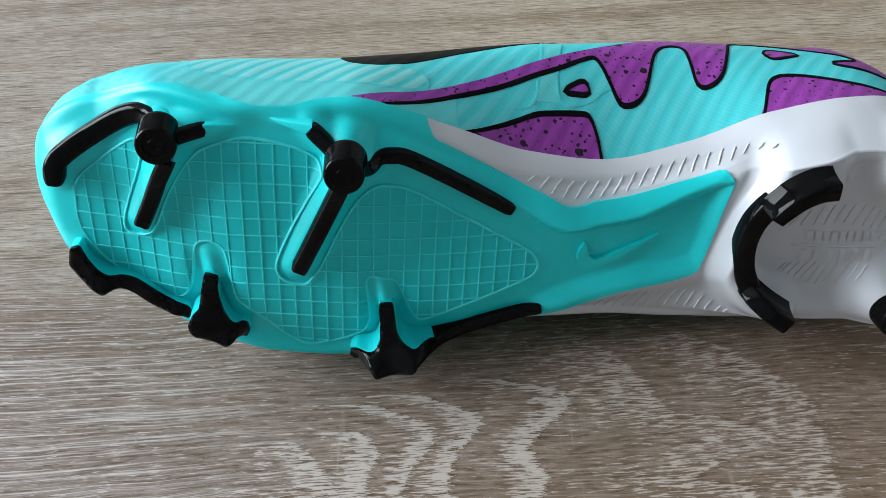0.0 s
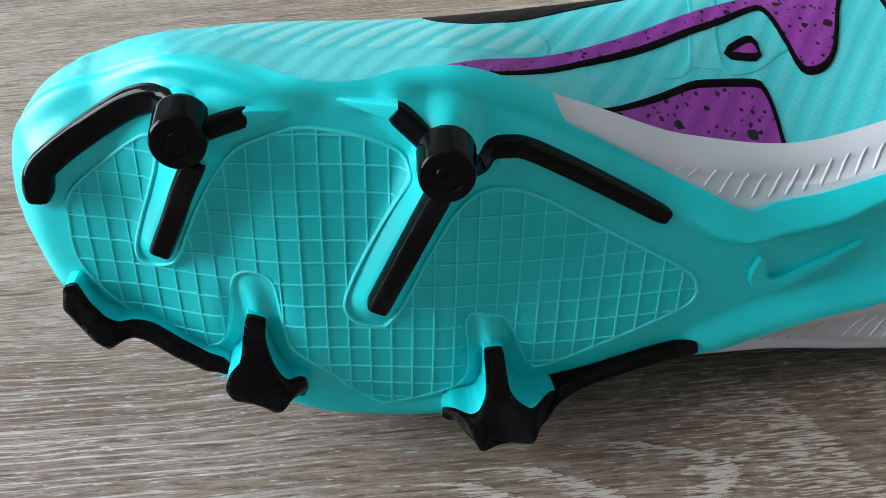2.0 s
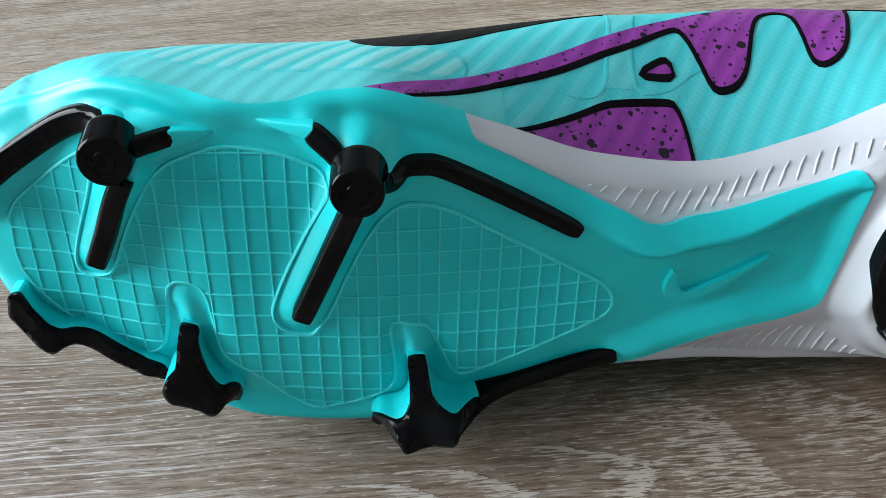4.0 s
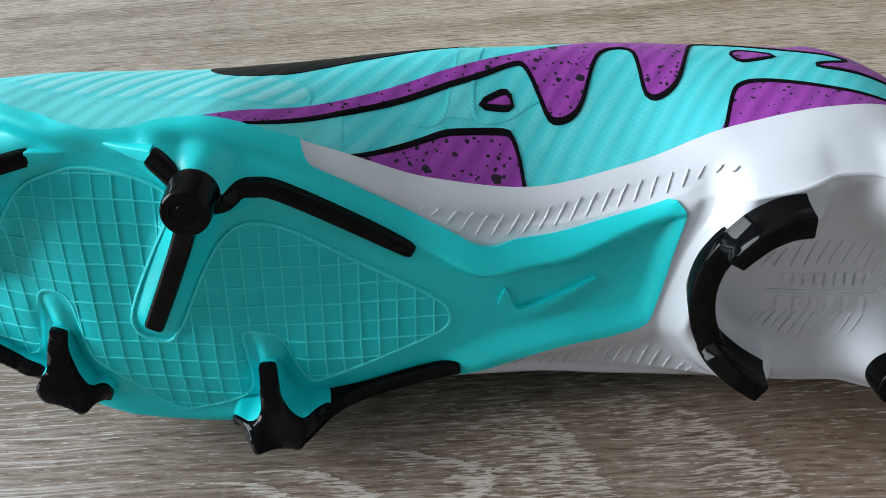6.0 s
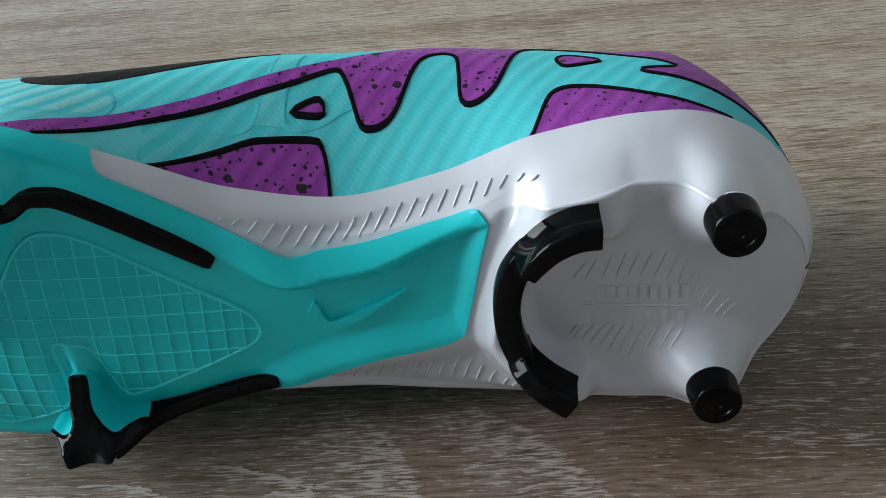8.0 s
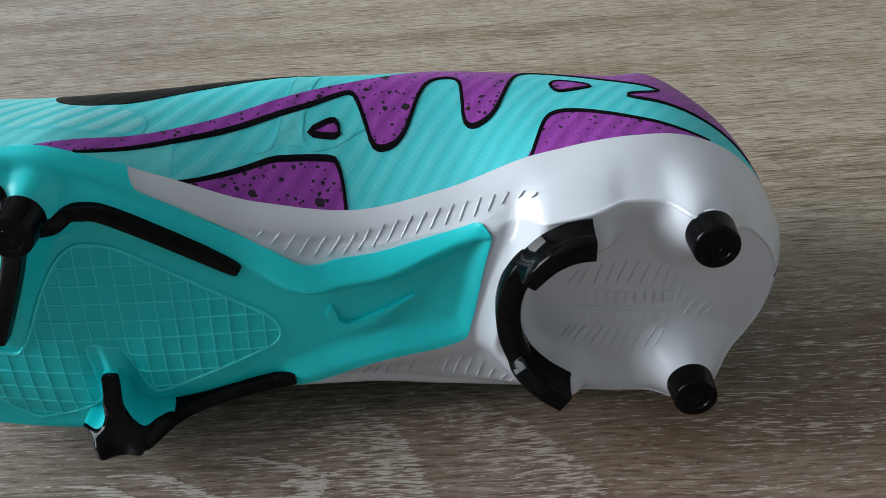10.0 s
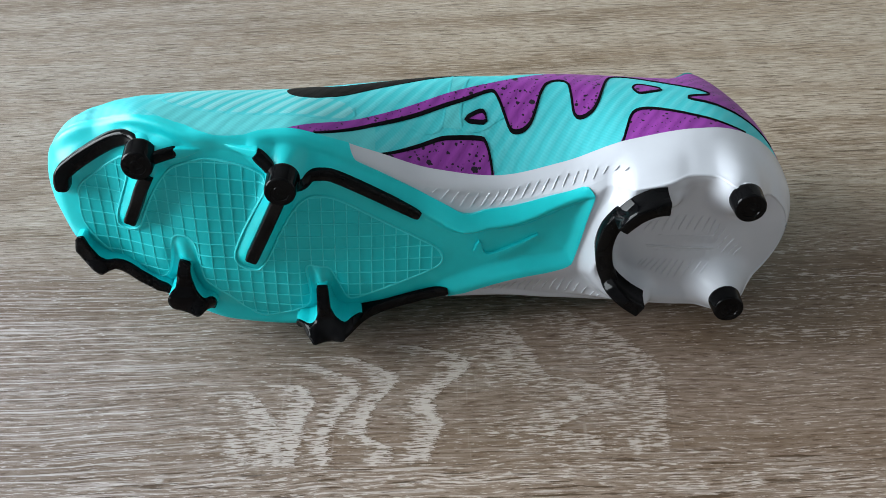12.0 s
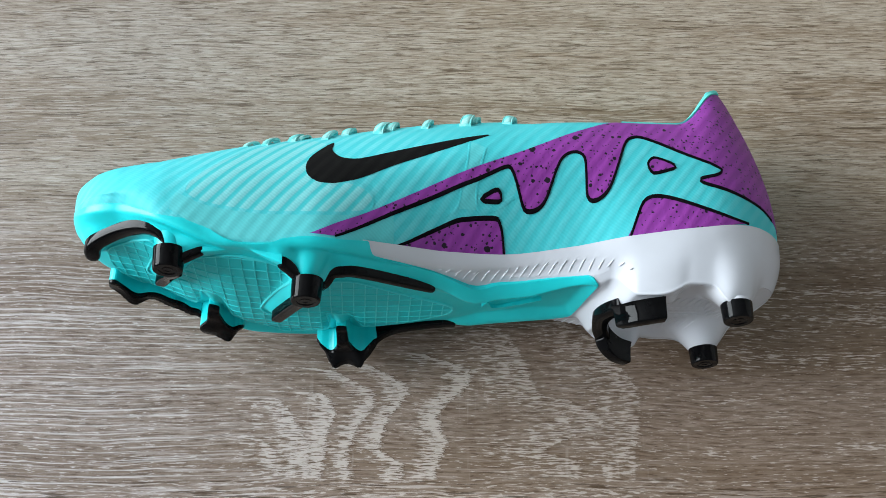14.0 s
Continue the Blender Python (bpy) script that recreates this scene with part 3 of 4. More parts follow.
BAR_B = [(0.067, 0.414, 0.082), (0.096, 0.426, 0.120), (0.131, 0.427, 0.125), (0.174, 0.416, 0.132), (0.269, 0.362, 0.139), (0.387, 0.289, 0.146), (0.493, 0.221, 0.155)]
CRES_U = [(1.405, 0.356, -0.036), (1.352, 0.354, -0.044), (1.303, 0.330, -0.044), (1.268, 0.293, -0.038), (1.244, 0.256, -0.028)]
CRES_M = [(1.262, 0.282, 0.034), (1.238, 0.252, 0.036), (1.212, 0.202, 0.04), (1.2, 0.127, 0.045), (1.208, 0.046, 0.042), (1.235, -0.024, 0.03)]
CRES_L = [(1.219, -0.014, 0.03), (1.236, -0.032, -0.01), (1.284, -0.069, -0.04), (1.346, -0.113, -0.045)]
WORD_A = [(1.428, 0.116), (1.684, 0.115)]
WORD_LINE = [(1.388, 0.083), (1.689, 0.076)]
WORD_B = [(1.412, 0.044), (1.686, 0.041)]


# ---- small builders ----
def part(name, bm, mat, parent, label="", sharp=38):
    me = bpy.data.meshes.new(name)
    bmesh.ops.recalc_face_normals(bm, faces=bm.faces)
    bm.to_mesh(me)
    bm.free()
    me.materials.append(mat)
    me.polygons.foreach_set("use_smooth", [True] * len(me.polygons))
    me.set_sharp_from_angle(angle=radians(sharp))
    ob = new(name, me)
    ob.parent = parent
    if label:
        ob["label"] = label
    return ob


def from_grid(grid, close=False):
    """A bmesh from rows of places (rows, columns, 3), in metres."""
    bm = bmesh.new()
    rows, cols = grid.shape[:2]
    vs = [[bm.verts.new(p) for p in row] for row in grid]
    for i in range(rows - 1):
        for j in range(cols if close else cols - 1):
            bm.faces.new((vs[i][j], vs[i + 1][j], vs[i + 1][(j + 1) % cols], vs[i][(j + 1) % cols]))
    bmesh.ops.remove_doubles(bm, verts=bm.verts, dist=2e-6)
    return bm


def box(bm, lo, hi, bevel=0.0):
    r = bmesh.ops.create_cube(bm, size=1.0)["verts"]
    mid, ext = [(a + b) / 2 for a, b in zip(lo, hi)], [b - a for a, b in zip(lo, hi)]
    for v in r:
        v.co = Vector([m + c * e for m, c, e in zip(mid, v.co, ext)])
    if bevel:
        edges = {e for v in r for e in v.link_edges}
        bmesh.ops.bevel(bm, geom=list(edges), offset=bevel, segments=2, affect="EDGES")


def curve(points, n, close=False):
    """n places along a smooth line through the points."""
    p = np.asarray(points, float)
    k = len(p)
    x = np.linspace(0, k if close else k - 1, n, endpoint=not close)
    i = np.clip(np.floor(x).astype(int), 0, k - 1 if close else k - 2)
    f = (x - i)[:, None]
    g = (lambda j: p[j % k]) if close else (lambda j: p[np.clip(j, 0, k - 1)])
    a, b, c, d = g(i - 1), g(i), g(i + 1), g(i + 2)
    return b + .5 * f * (c - a + f * (2 * a - 5 * b + 4 * c - d + f * (3 * (b - c) + d - a)))


def even(line, step, close=False):
    """The same line with points a step apart."""
    line = np.vstack([line, line[:1]]) if close else line
    d = np.concatenate([[0], np.cumsum(np.linalg.norm(np.diff(line, axis=0), axis=1))])
    n = max(3, int(round(d[-1] / step)))
    x = np.linspace(0, d[-1], n + 1)[:-1] if close else np.linspace(0, d[-1], n + 1)
    return np.stack([np.interp(x, d, line[:, c]) for c in range(line.shape[1])], 1)


def inside(q, poly):
    x, y = q[:, 0][:, None], q[:, 1][:, None]
    a, b = poly, np.roll(poly, -1, 0)
    cross = ((a[:, 1] > y) != (b[:, 1] > y)) & (x < (b[:, 0] - a[:, 0]) * (y - a[:, 1]) / np.where(b[:, 1] == a[:, 1], 1e-9, b[:, 1] - a[:, 1]) + a[:, 0])
    return cross.sum(1) % 2 == 1


def edge_gap(q, poly):
    a, b = poly, np.roll(poly, -1, 0)
    ab = b - a
    t = np.clip(((q[:, None] - a) * ab).sum(2) / np.maximum((ab * ab).sum(1), 1e-12), 0, 1)
    return np.linalg.norm(q[:, None] - a - t[..., None] * ab, axis=2).min(1)


def line_gap(q, line):
    a, b = line[:-1], line[1:]
    ab = b - a
    t = np.clip(((q[:, None] - a) * ab).sum(2) / np.maximum((ab * ab).sum(1), 1e-12), 0, 1)
    return np.linalg.norm(q[:, None] - a - t[..., None] * ab, axis=2).min(1)


SEAT = 0.4348 * np.array([-.0496, -.1231, .9911])      # from the foot of the boot to the origin of its sections


def place(p):
    return (np.asarray(p, float) + SEAT) * 0.1


def normal(u, s):
    a = body(u + .003, s) - body(u - .003, s)
    b = body(u, s + .03) - body(u, s - .03)
    n = np.cross(a, b)
    return n / np.maximum(np.linalg.norm(n, axis=-1, keepdims=True), 1e-9)


KS = 0.2        # one step of s is about 0.2 dm


def fill(poly, step):
    """Triangles over a polygon in the plane: points, faces and how far each point is from the edge."""
    poly = np.asarray(poly, float)
    lo, hi = poly.min(0), poly.max(0)
    gx, gy = np.meshgrid(np.arange(lo[0], hi[0], step), np.arange(lo[1], hi[1], step * .87))
    gx = gx + (np.arange(gx.shape[0]) % 2)[:, None] * step / 2
    q = np.stack([gx.ravel(), gy.ravel()], 1)
    q = q[inside(q, poly)]
    q = q[edge_gap(q, poly) > step * .55]
    pts = np.vstack([poly, q])
    n = len(poly)
    from mathutils.geometry import delaunay_2d_cdt
    vs, es, fs, *_ = delaunay_2d_cdt([Vector(p) for p in pts], [(i, (i + 1) % n) for i in range(n)], [], 1, 1e-6)
    vs = np.array([tuple(v) for v in vs])
    return vs, fs, edge_gap(vs, poly)


def overlay(name, outline, mat, parent, lift, step=.02, soft=0.0, sunk=.02, label="", near_sole=False, rise=None, push=None):
    """A skin on the shell over an outline in (u, s), or in (u, v) of the sole, lifted off it, with its edges turned in."""
    outline = np.asarray(outline, float)
    scale = np.array([1, 1 if near_sole else KS])
    vs, fs, gap = fill(even(outline * scale, step, True), step)
    u, s = vs[:, 0], vs[:, 1] / scale[1]
    if near_sole:
        s = sole_s(u, s)
    p, n = body(u, s), normal(u, s)
    h = lift * (np.sin(np.clip(gap / soft, 0, 1) * np.pi / 2) if soft else 1)
    if rise is not None:
        h = h + rise(u, s, p, gap)
    if push is not None:
        p = p - np.array([0, 1, 0]) * push(u, s, p)[:, None]
    bm = bmesh.new()
    top = [bm.verts.new(c) for c in place(p + n * np.broadcast_to(h, len(p))[:, None])]
    for f in fs:
        try:
            bm.faces.new([top[i] for i in f])
        except ValueError:
            pass
    rim = [e for e in bm.edges if len(e.link_faces) == 1]
    low = {}
    index = {v: i for i, v in enumerate(top)}
    for e in rim:
        for v in e.verts:
            if v not in low:
                i = index[v]
                low[v] = bm.verts.new(place(p[i] - n[i] * sunk))
    for e in rim:
        a, b = e.verts
        bm.faces.new((a, b, low[b], low[a]))
    for v in [v for v in top if not v.link_faces]:
        bm.verts.remove(v)
    return part(name, bm, mat, parent, label)


SGRID = np.linspace(3.4, 8.6, 105)


def sole_s(u, v):
    """s of the sole's point at (u, v)."""
    u, v = np.atleast_1d(u), np.atleast_1d(v)
    pv = body(u[:, None], SGRID[None])[..., 2]
    return np.array([np.interp(b, np.maximum.accumulate(row), SGRID) for b, row in zip(v, pv)])


def sole_w(u, v):
    return body(np.atleast_1d(u), sole_s(u, v))[..., 1]


def line_on(name, pts, width, mat, parent, lift=.006, close=False, on_sole=False, step=.012, label="", taper=False, peak=1.0, push=None):
    """A raised line on the shell: along (u, s) on the upper, or (u, v) on the sole; three faces across."""
    scale = np.array([1, 1 if on_sole else KS])
    p = even(np.asarray(pts, float) * scale, step, close)
    d = (np.roll(p, -1, 0) - np.roll(p, 1, 0)) if close else np.gradient(p, axis=0)
    d /= np.maximum(np.linalg.norm(d, axis=1, keepdims=True), 1e-9)
    side = np.stack([-d[:, 1], d[:, 0]], 1)
    k = np.ones(len(p))
    if taper:
        k = np.clip(np.sin(np.linspace(0.02, np.pi - .02, len(p))) * 1.6, .12, 1)
    rows = []
    for off, h in ((-.5, -.012), (-.46, lift * .75), (-.2, lift * peak), (.2, lift * peak), (.46, lift * .75), (.5, -.012)):
        q = (p + side * (off * width * k)[:, None]) / scale
        s = sole_s(q[:, 0], q[:, 1]) if on_sole else q[:, 1]
        at = body(q[:, 0], s)
        if push is not None:
            at = at - np.array([0, 1, 0]) * push(q[:, 0], s, at)[:, None]
        rows.append(place(at + normal(q[:, 0], s) * h))
    g = np.stack(rows, 1)
    bm = from_grid(np.concatenate([g, g[:1]]) if close else g)
    if not close:
        ends = [e for e in bm.edges if len(e.link_faces) == 1]
        bmesh.ops.holes_fill(bm, edges=ends, sides=8)
    return part(name, bm, mat, parent, label, sharp=60)


def ridge(name, pts, half, mat, parent, foot=0.0, drop=.03, bevel=.009, top=None, label="", ends=.75, n=26):
    """A wall standing on the sole along points (u, v, w of its crest). half: half its width at the crest; foot: how much
    wider its foot is; top: the w down to which it reaches, from the crest (else into the plate)."""
    p = curve(pts, n)
    d = np.gradient(p[:, :2], axis=0)
    d /= np.maximum(np.linalg.norm(d, axis=1, keepdims=True), 1e-9)
    side = np.stack([-d[:, 1], d[:, 0]], 1)
    run = np.concatenate([[0], np.cumsum(np.linalg.norm(np.diff(p[:, :2], axis=0), axis=1))])
    gap = np.minimum(run, run[-1] - run)
    k = ends + (1 - ends) * np.sqrt(np.clip(1 - (1 - np.clip(gap / (half * 1.2), 0, 1)) ** 2, 0, 1))
    half = np.broadcast_to(half, n) if np.ndim(half) else np.full(n, half)
    base = sole_w(p[:, 0], p[:, 1]) + drop
    if top is not None:
        base = np.minimum(base, p[:, 2] + top)
    base = np.maximum(base, p[:, 2] + .02)
    rows = []
    def at(off, w):
        q = p[:, :2] + side * off[:, None]
        return place(np.stack([q[:, 0], w, q[:, 1]], 1))
    for sgn in (-1, 1):
        mine = [at(sgn * (half * k + foot), base)]
        if foot:
            mine += [at(sgn * (half * k + foot * .45), base + (p[:, 2] - base) * .22), at(sgn * (half * k + foot * .12), base + (p[:, 2] - base) * .6)]
        mine += [at(sgn * (half * k), p[:, 2] + bevel), at(sgn * (half * k - bevel * .35), p[:, 2] + bevel * .3), at(sgn * (half * k - bevel), p[:, 2])]
        rows += mine if sgn < 0 else mine[::-1]
    g = np.stack(rows, 1)
    bm = from_grid(g, close=True)
    ends_e = [e for e in bm.edges if len(e.link_faces) == 1]
    bmesh.ops.holes_fill(bm, edges=ends_e, sides=0)
    return part(name, bm, mat, parent, label, sharp=42)


def turned(name, u, v, rings, mat, parent, label="", seg=40, lean=(0, 0), close_low=False):
    """A body of revolution about the stud's axis: rings of (radius, w); lean shifts it by the height."""
    a = np.linspace(0, 2 * np.pi, seg, endpoint=False)
    w0 = rings[0][1]
    g = np.stack([place(np.stack([u + lean[0] * (w - w0) + r * np.cos(a), np.full(seg, w), v + lean[1] * (w - w0) + r * np.sin(a)], 1)) for r, w in rings])
    bm = from_grid(g, close=True)
    return part(name, bm, mat, parent, label, sharp=35)


def block(name, outline, heights, mat, parent, label="", bevel=.007, step=.009, drop=.03, deep=None, flare=0.0, tail=0.0):
    """A solid standing on the sole over an outline in (u, v), its crest gliding between given heights."""
    ring = even(np.asarray(outline, float), step, True)
    ring = (np.roll(ring, 1, 0) + np.roll(ring, -1, 0) + 2 * ring) / 4
    vs, fs, gap = fill(ring, step)
    a = np.asarray(heights, float)
    k = (((vs[:, None] - a[:, :2]) ** 2).sum(2) + 1e-5) ** -1.1
    w = (k * a[:, 2]).sum(1) / k.sum(1)
    low = sole_w(vs[:, 0], vs[:, 1]) + drop
    if deep is not None:
        low = np.minimum(low, w + deep + (tail if tail else 0) * np.clip((vs[:, 0] - .20) / .22, 0, 1))
    low = np.maximum(low, w + .02)
    mid = vs.mean(0)
    out = (vs - mid) / np.maximum(np.linalg.norm(vs - mid, axis=1, keepdims=True), 1e-6)
    w = w + bevel * (1 - np.sin(np.clip(gap / bevel, 0, 1) * np.pi / 2))
    bm = bmesh.new()
    top = [bm.verts.new(c) for c in place(np.stack([vs[:, 0], w, vs[:, 1]], 1))]
    for f in fs:
        bm.faces.new([top[i] for i in f])
    foot = {}
    for e in [e for e in bm.edges if len(e.link_faces) == 1]:
        for v in e.verts:
            foot[v] = None
    where = {v: i for i, v in enumerate(top)}
    for v in list(foot):
        i = where[v]
        foot[v] = bm.verts.new(place((vs[i, 0] + out[i, 0] * flare, low[i], vs[i, 1] + out[i, 1] * flare)))
    for e in [e for e in bm.edges if len(e.link_faces) == 1]:
        p, q = e.verts
        bm.faces.new((p, q, foot[q], foot[p]))
    return part(name, bm, mat, parent, label, sharp=32)


# ---- the room round the table: unseen walls, added to close it and bounce light ----
X0, X1, Y0, Y1, Z0, Z1 = -2.4, 2.4, -2.4, 2.6, -0.75, 2.1


def slab(name, lo, hi, mat, label, category):
    bm = bmesh.new()
    box(bm, lo, hi)
    ob = part(name, bm, mat, None, label)
    return tagged(ob, label, category, kind="structure")


slab("floor", (X0, Y0, Z0 - .05), (X1, Y1, Z0), BOARDS, "grey floor under the table", "floor")
slab("ceiling", (X0, Y0, Z1), (X1, Y1, Z1 + .05), CEILING, "plain pale grey ceiling", "ceiling")
slab("wall_north", (X0, Y1, Z0), (X1, Y1 + .1, Z1), PLASTER, "plain white plastered wall", "wall")
slab("wall_south", (X0, Y0 - .1, Z0), (X1, Y0, Z1), DIM_WALL, "plain grey wall", "wall")
slab("wall_east", (X1, Y0, Z0), (X1 + .1, Y1, Z1), PLASTER, "plain white plastered wall", "wall")
bm = bmesh.new()
for lo, hi in (((X0 - .1, Y0, Z0), (X0, WY0, Z1)), ((X0 - .1, WY1, Z0), (X0, Y1, Z1)),
               ((X0 - .1, WY0, Z0), (X0, WY1, WZ0)), ((X0 - .1, WY0, WZ1), (X0, WY1, Z1))):
    box(bm, lo, hi)
tagged(part("wall_west", bm, PLASTER, None), "plain white plastered wall with a window", "wall", kind="structure")
window = tagged(new("window_1"), "white framed window that lets daylight in", "window", kind="structure")
bm = bmesh.new()
for lo, hi in (((X0 - .08, WY0, WZ0), (X0 - .03, WY1, WZ0 + .05)), ((X0 - .08, WY0, WZ1 - .05), (X0 - .03, WY1, WZ1)),
               ((X0 - .08, WY0, WZ0 + .05), (X0 - .03, WY0 + .05, WZ1 - .05)), ((X0 - .08, WY1 - .05, WZ0 + .05), (X0 - .03, WY1, WZ1 - .05)),
               ((X0 - .08, (WY0 + WY1) / 2 - .03, WZ0 + .05), (X0 - .03, (WY0 + WY1) / 2 + .03, WZ1 - .05))):
    box(bm, lo, hi)
part("window_frame", bm, FRAME, window)

# ---- the table ----
table = tagged(new("table"), "grey-brown oak-look laminate table with limed grain", "table")
table.location = (0.0, 0.0, -0.75)
bm = bmesh.new()
box(bm, (-0.75, -0.2, 0.722), (0.75, 0.9, 0.75), 0.002)
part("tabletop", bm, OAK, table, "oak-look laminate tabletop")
for x in (-0.66, 0.66):
    for y in (-0.11, 0.81):
        bm = bmesh.new()
        box(bm, (x - .03, y - .03, 0), (x + .03, y + .03, 0.72), 0.003)
        part("leg", bm, OAK, table)

# ---- the boot ----
AXES = ((0.99211622, -0.12042318, 0.03469382), (0.11508548, 0.98505672, 0.12813503), (-0.04960581, -0.12313209, 0.99114971))
boot = tagged(new("football_boot"), "turquoise and purple football boot lying sideways on a table", "football boot")
boot.matrix_world = Matrix.Translation((-0.03809, 0.20589, 0)) @ Matrix(AXES).to_4x4()

US = np.concatenate([-.75 - .2399 * np.sin(np.linspace(np.pi / 2, 0, 22)), np.linspace(-.735, 1.585, 130), 1.60 + .3849 * np.sin(np.linspace(0, np.pi / 2, 28))])
upper = part("upper", from_grid(place(body(US[:, None], np.linspace(8.35, 15.2, 109)[None]))), MINT, boot, "turquoise ribbed knit upper with lighter stripes", 60)


def swell(samples, soft):
    """How far the sole rises at (u, v) towards the studs and bars that stand on it. samples: rows of u, v, height, radius, slope width."""
    a = np.asarray(samples, float)
    step, u0, v0 = .008, -1.05, -.40
    gu, gv = u0 + step * np.arange(390), v0 + step * np.arange(130)
    out = np.zeros((390, 130))
    for x, y, h, r, w in a:
        i = slice(max(0, int((x - r - w - u0) / step)), int((x + r + w - u0) / step) + 2)
        j = slice(max(0, int((y - r - w - v0) / step)), int((y + r + w - v0) / step) + 2)
        f = np.clip((np.hypot(gu[i, None] - x, gv[None, j] - y) - r) / w, 0, 1)
        out[i, j] = np.maximum(out[i, j], h * (1 - f) ** 2 * (1 + .9 * f))
    for _ in range(soft):
        q = np.pad(out, 1, mode="edge")
        out = (q[:-2, 1:-1] + q[2:, 1:-1] + q[1:-1, :-2] + q[1:-1, 2:] + 4 * out) / 8
    def rise(u, v):
        x, y = np.clip((u - u0) / step, 0, 388.99), np.clip((v - v0) / step, 0, 128.99)
        i, j = x.astype(int), y.astype(int)
        f, g = x - i, y - j
        return (out[i, j] * (1 - f) + out[i + 1, j] * f) * (1 - g) + (out[i, j + 1] * (1 - f) + out[i + 1, j + 1] * f) * g
    return rise


def fade(s, wide):
    x = np.clip(np.minimum(s - 3.0, 9.0 - s) / wide, 0, 1)
    return x * x * (3 - 2 * x)


def crest_samples(path, below, radius, width, n=26, most=1.0):
    p = curve(path, n)
    h = np.clip(sole_w(p[:, 0], p[:, 1]) - p[:, 2] - below, 0, most)
    return [(x, y, k, radius, width) for (x, y, _), k in zip(p, h)]


# white plate of arch and heel, swelling up to the heel studs
CRES_ALL = [(1.43, .315, .05), (1.36, .315, .05), (1.28, .275, .052), (1.225, .20, .055), (1.203, .11, .06), (1.212, .01, .055), (1.25, -.055, .045), (1.31, -.10, .04), (1.375, -.12, .045)]
CRES_OUT = [(u + .02 * (u - 1.46) / math.hypot(u - 1.46, v - .10), v + .02 * (v - .10) / math.hypot(u - 1.46, v - .10), w) for u, v, w in CRES_ALL]
heel_rise = swell(crest_samples(CRES_OUT, .008, .030, .055, 60)
                   + [(x, y, h, .02, .08) for x, y, h in curve([(1.17, .275, .02), (1.21, .30, .05), (1.26, .335, .08), (1.30, .37, .085), (1.35, .388, .085), (1.40, .392, .08), (1.44, .396, .06)], 30)]
                   + [(x, y, h, .012, .048) for x, y, h in curve([(1.44, .398, .055), (1.48, .405, .036), (1.54, .41, .028), (1.60, .405, .034), (1.64, .39, .055)], 30)]
                   + [(x, y, h, .012, .05) for x, y, h in curve([(1.38, -.135, .055), (1.43, -.155, .030), (1.50, -.165, .022), (1.57, -.165, .022), (1.63, -.145, .05)], 30)]
                   + [(1.692, .352, .098, .045, .11), (1.692, .385, .096, .056, .07), (1.688, -.10, .118, .045, .11), (1.688, -.11, .105, .05, .08)], 9)


def heel_swell(u, v):
    """The swelling starts at the end of the turquoise plate."""
    x = np.clip((u - 1.085 - .27 * (v + .07)) / (.055 + .2 * np.clip(v - .17, 0, .2)), 0, 1)
    return heel_rise(u, v) * x * x * (3 - 2 * x)


US_H = np.concatenate([np.linspace(.21, 1.08, 56), np.linspace(1.09, 1.595, 90), 1.60 + .3849 * np.sin(np.linspace(0, np.pi / 2 * .9995, 60))])
gu, gs = np.meshgrid(US_H, np.linspace(2.98, 9.03, 190), indexing="ij")
white = body(gu, gs) + normal(gu, gs) * .005
white[..., 1] -= heel_swell(white[..., 0], white[..., 2]) * fade(gs, .6)
FLUSH = np.vstack([body(*curve(line, 60).T)[:, [0, 2]] for line in (PLATE_H, PLATE_END, PLATE_L)])


def flush(u, v, s):
    """The white plate swells to the height of the turquoise tongue along its edge."""
    q = np.stack([u.ravel(), v.ravel()], 1)
    within = inside(q, np.vstack([FLUSH, [(.2, -.3), (.2, .5)]]))
    near = np.clip(1 - line_gap(q, FLUSH) / np.where(within, .035, .095), 0, 1).reshape(u.shape)
    sole_side = np.clip(np.minimum(s - 3.6, 8.6 - s) / .5, 0, 1)
    return .029 * near * near * (3 - 2 * near) * sole_side * np.clip((u - .55) / .3, 0, 1)


white[..., 1] -= flush(white[..., 0], white[..., 2], gs)
shell = part("heel_plate", from_grid(place(white)), WHITE, boot, "glossy white plastic heel plate", 60)

# turquoise plate: whole forefoot, then a tongue running into the arch
US_F = US[US < .16]
RIM_U, RIM_S = [-1, -.86, -.79, -.72, -.65, -.58, -.52, -.46, -.40, -.34, -.29, -.23, -.16, -.08, .02, .12, .21], [8.56, 8.54, 8.58, 8.72, 8.83, 8.90, 9.03, 9.14, 9.14, 9.05, 8.89, 8.77, 8.76, 8.93, 8.97, 8.95, 8.99]
plate_edge = ([(u, float(smooth(u, RIM_U, RIM_S))) for u in US_F[1::3]] + [tuple(q) for q in curve(PLATE_H, 40)] + [tuple(q) for q in curve(PLATE_END, 20)]
              + [tuple(q) for q in curve(PLATE_L, 14)] + [(.60, 3.95), (.50, 3.80), (.40, 3.75), (.30, 3.65), (.24, 3.30), (.215, 2.98)] + [(u, 2.98) for u in US_F[::-1][::3]])


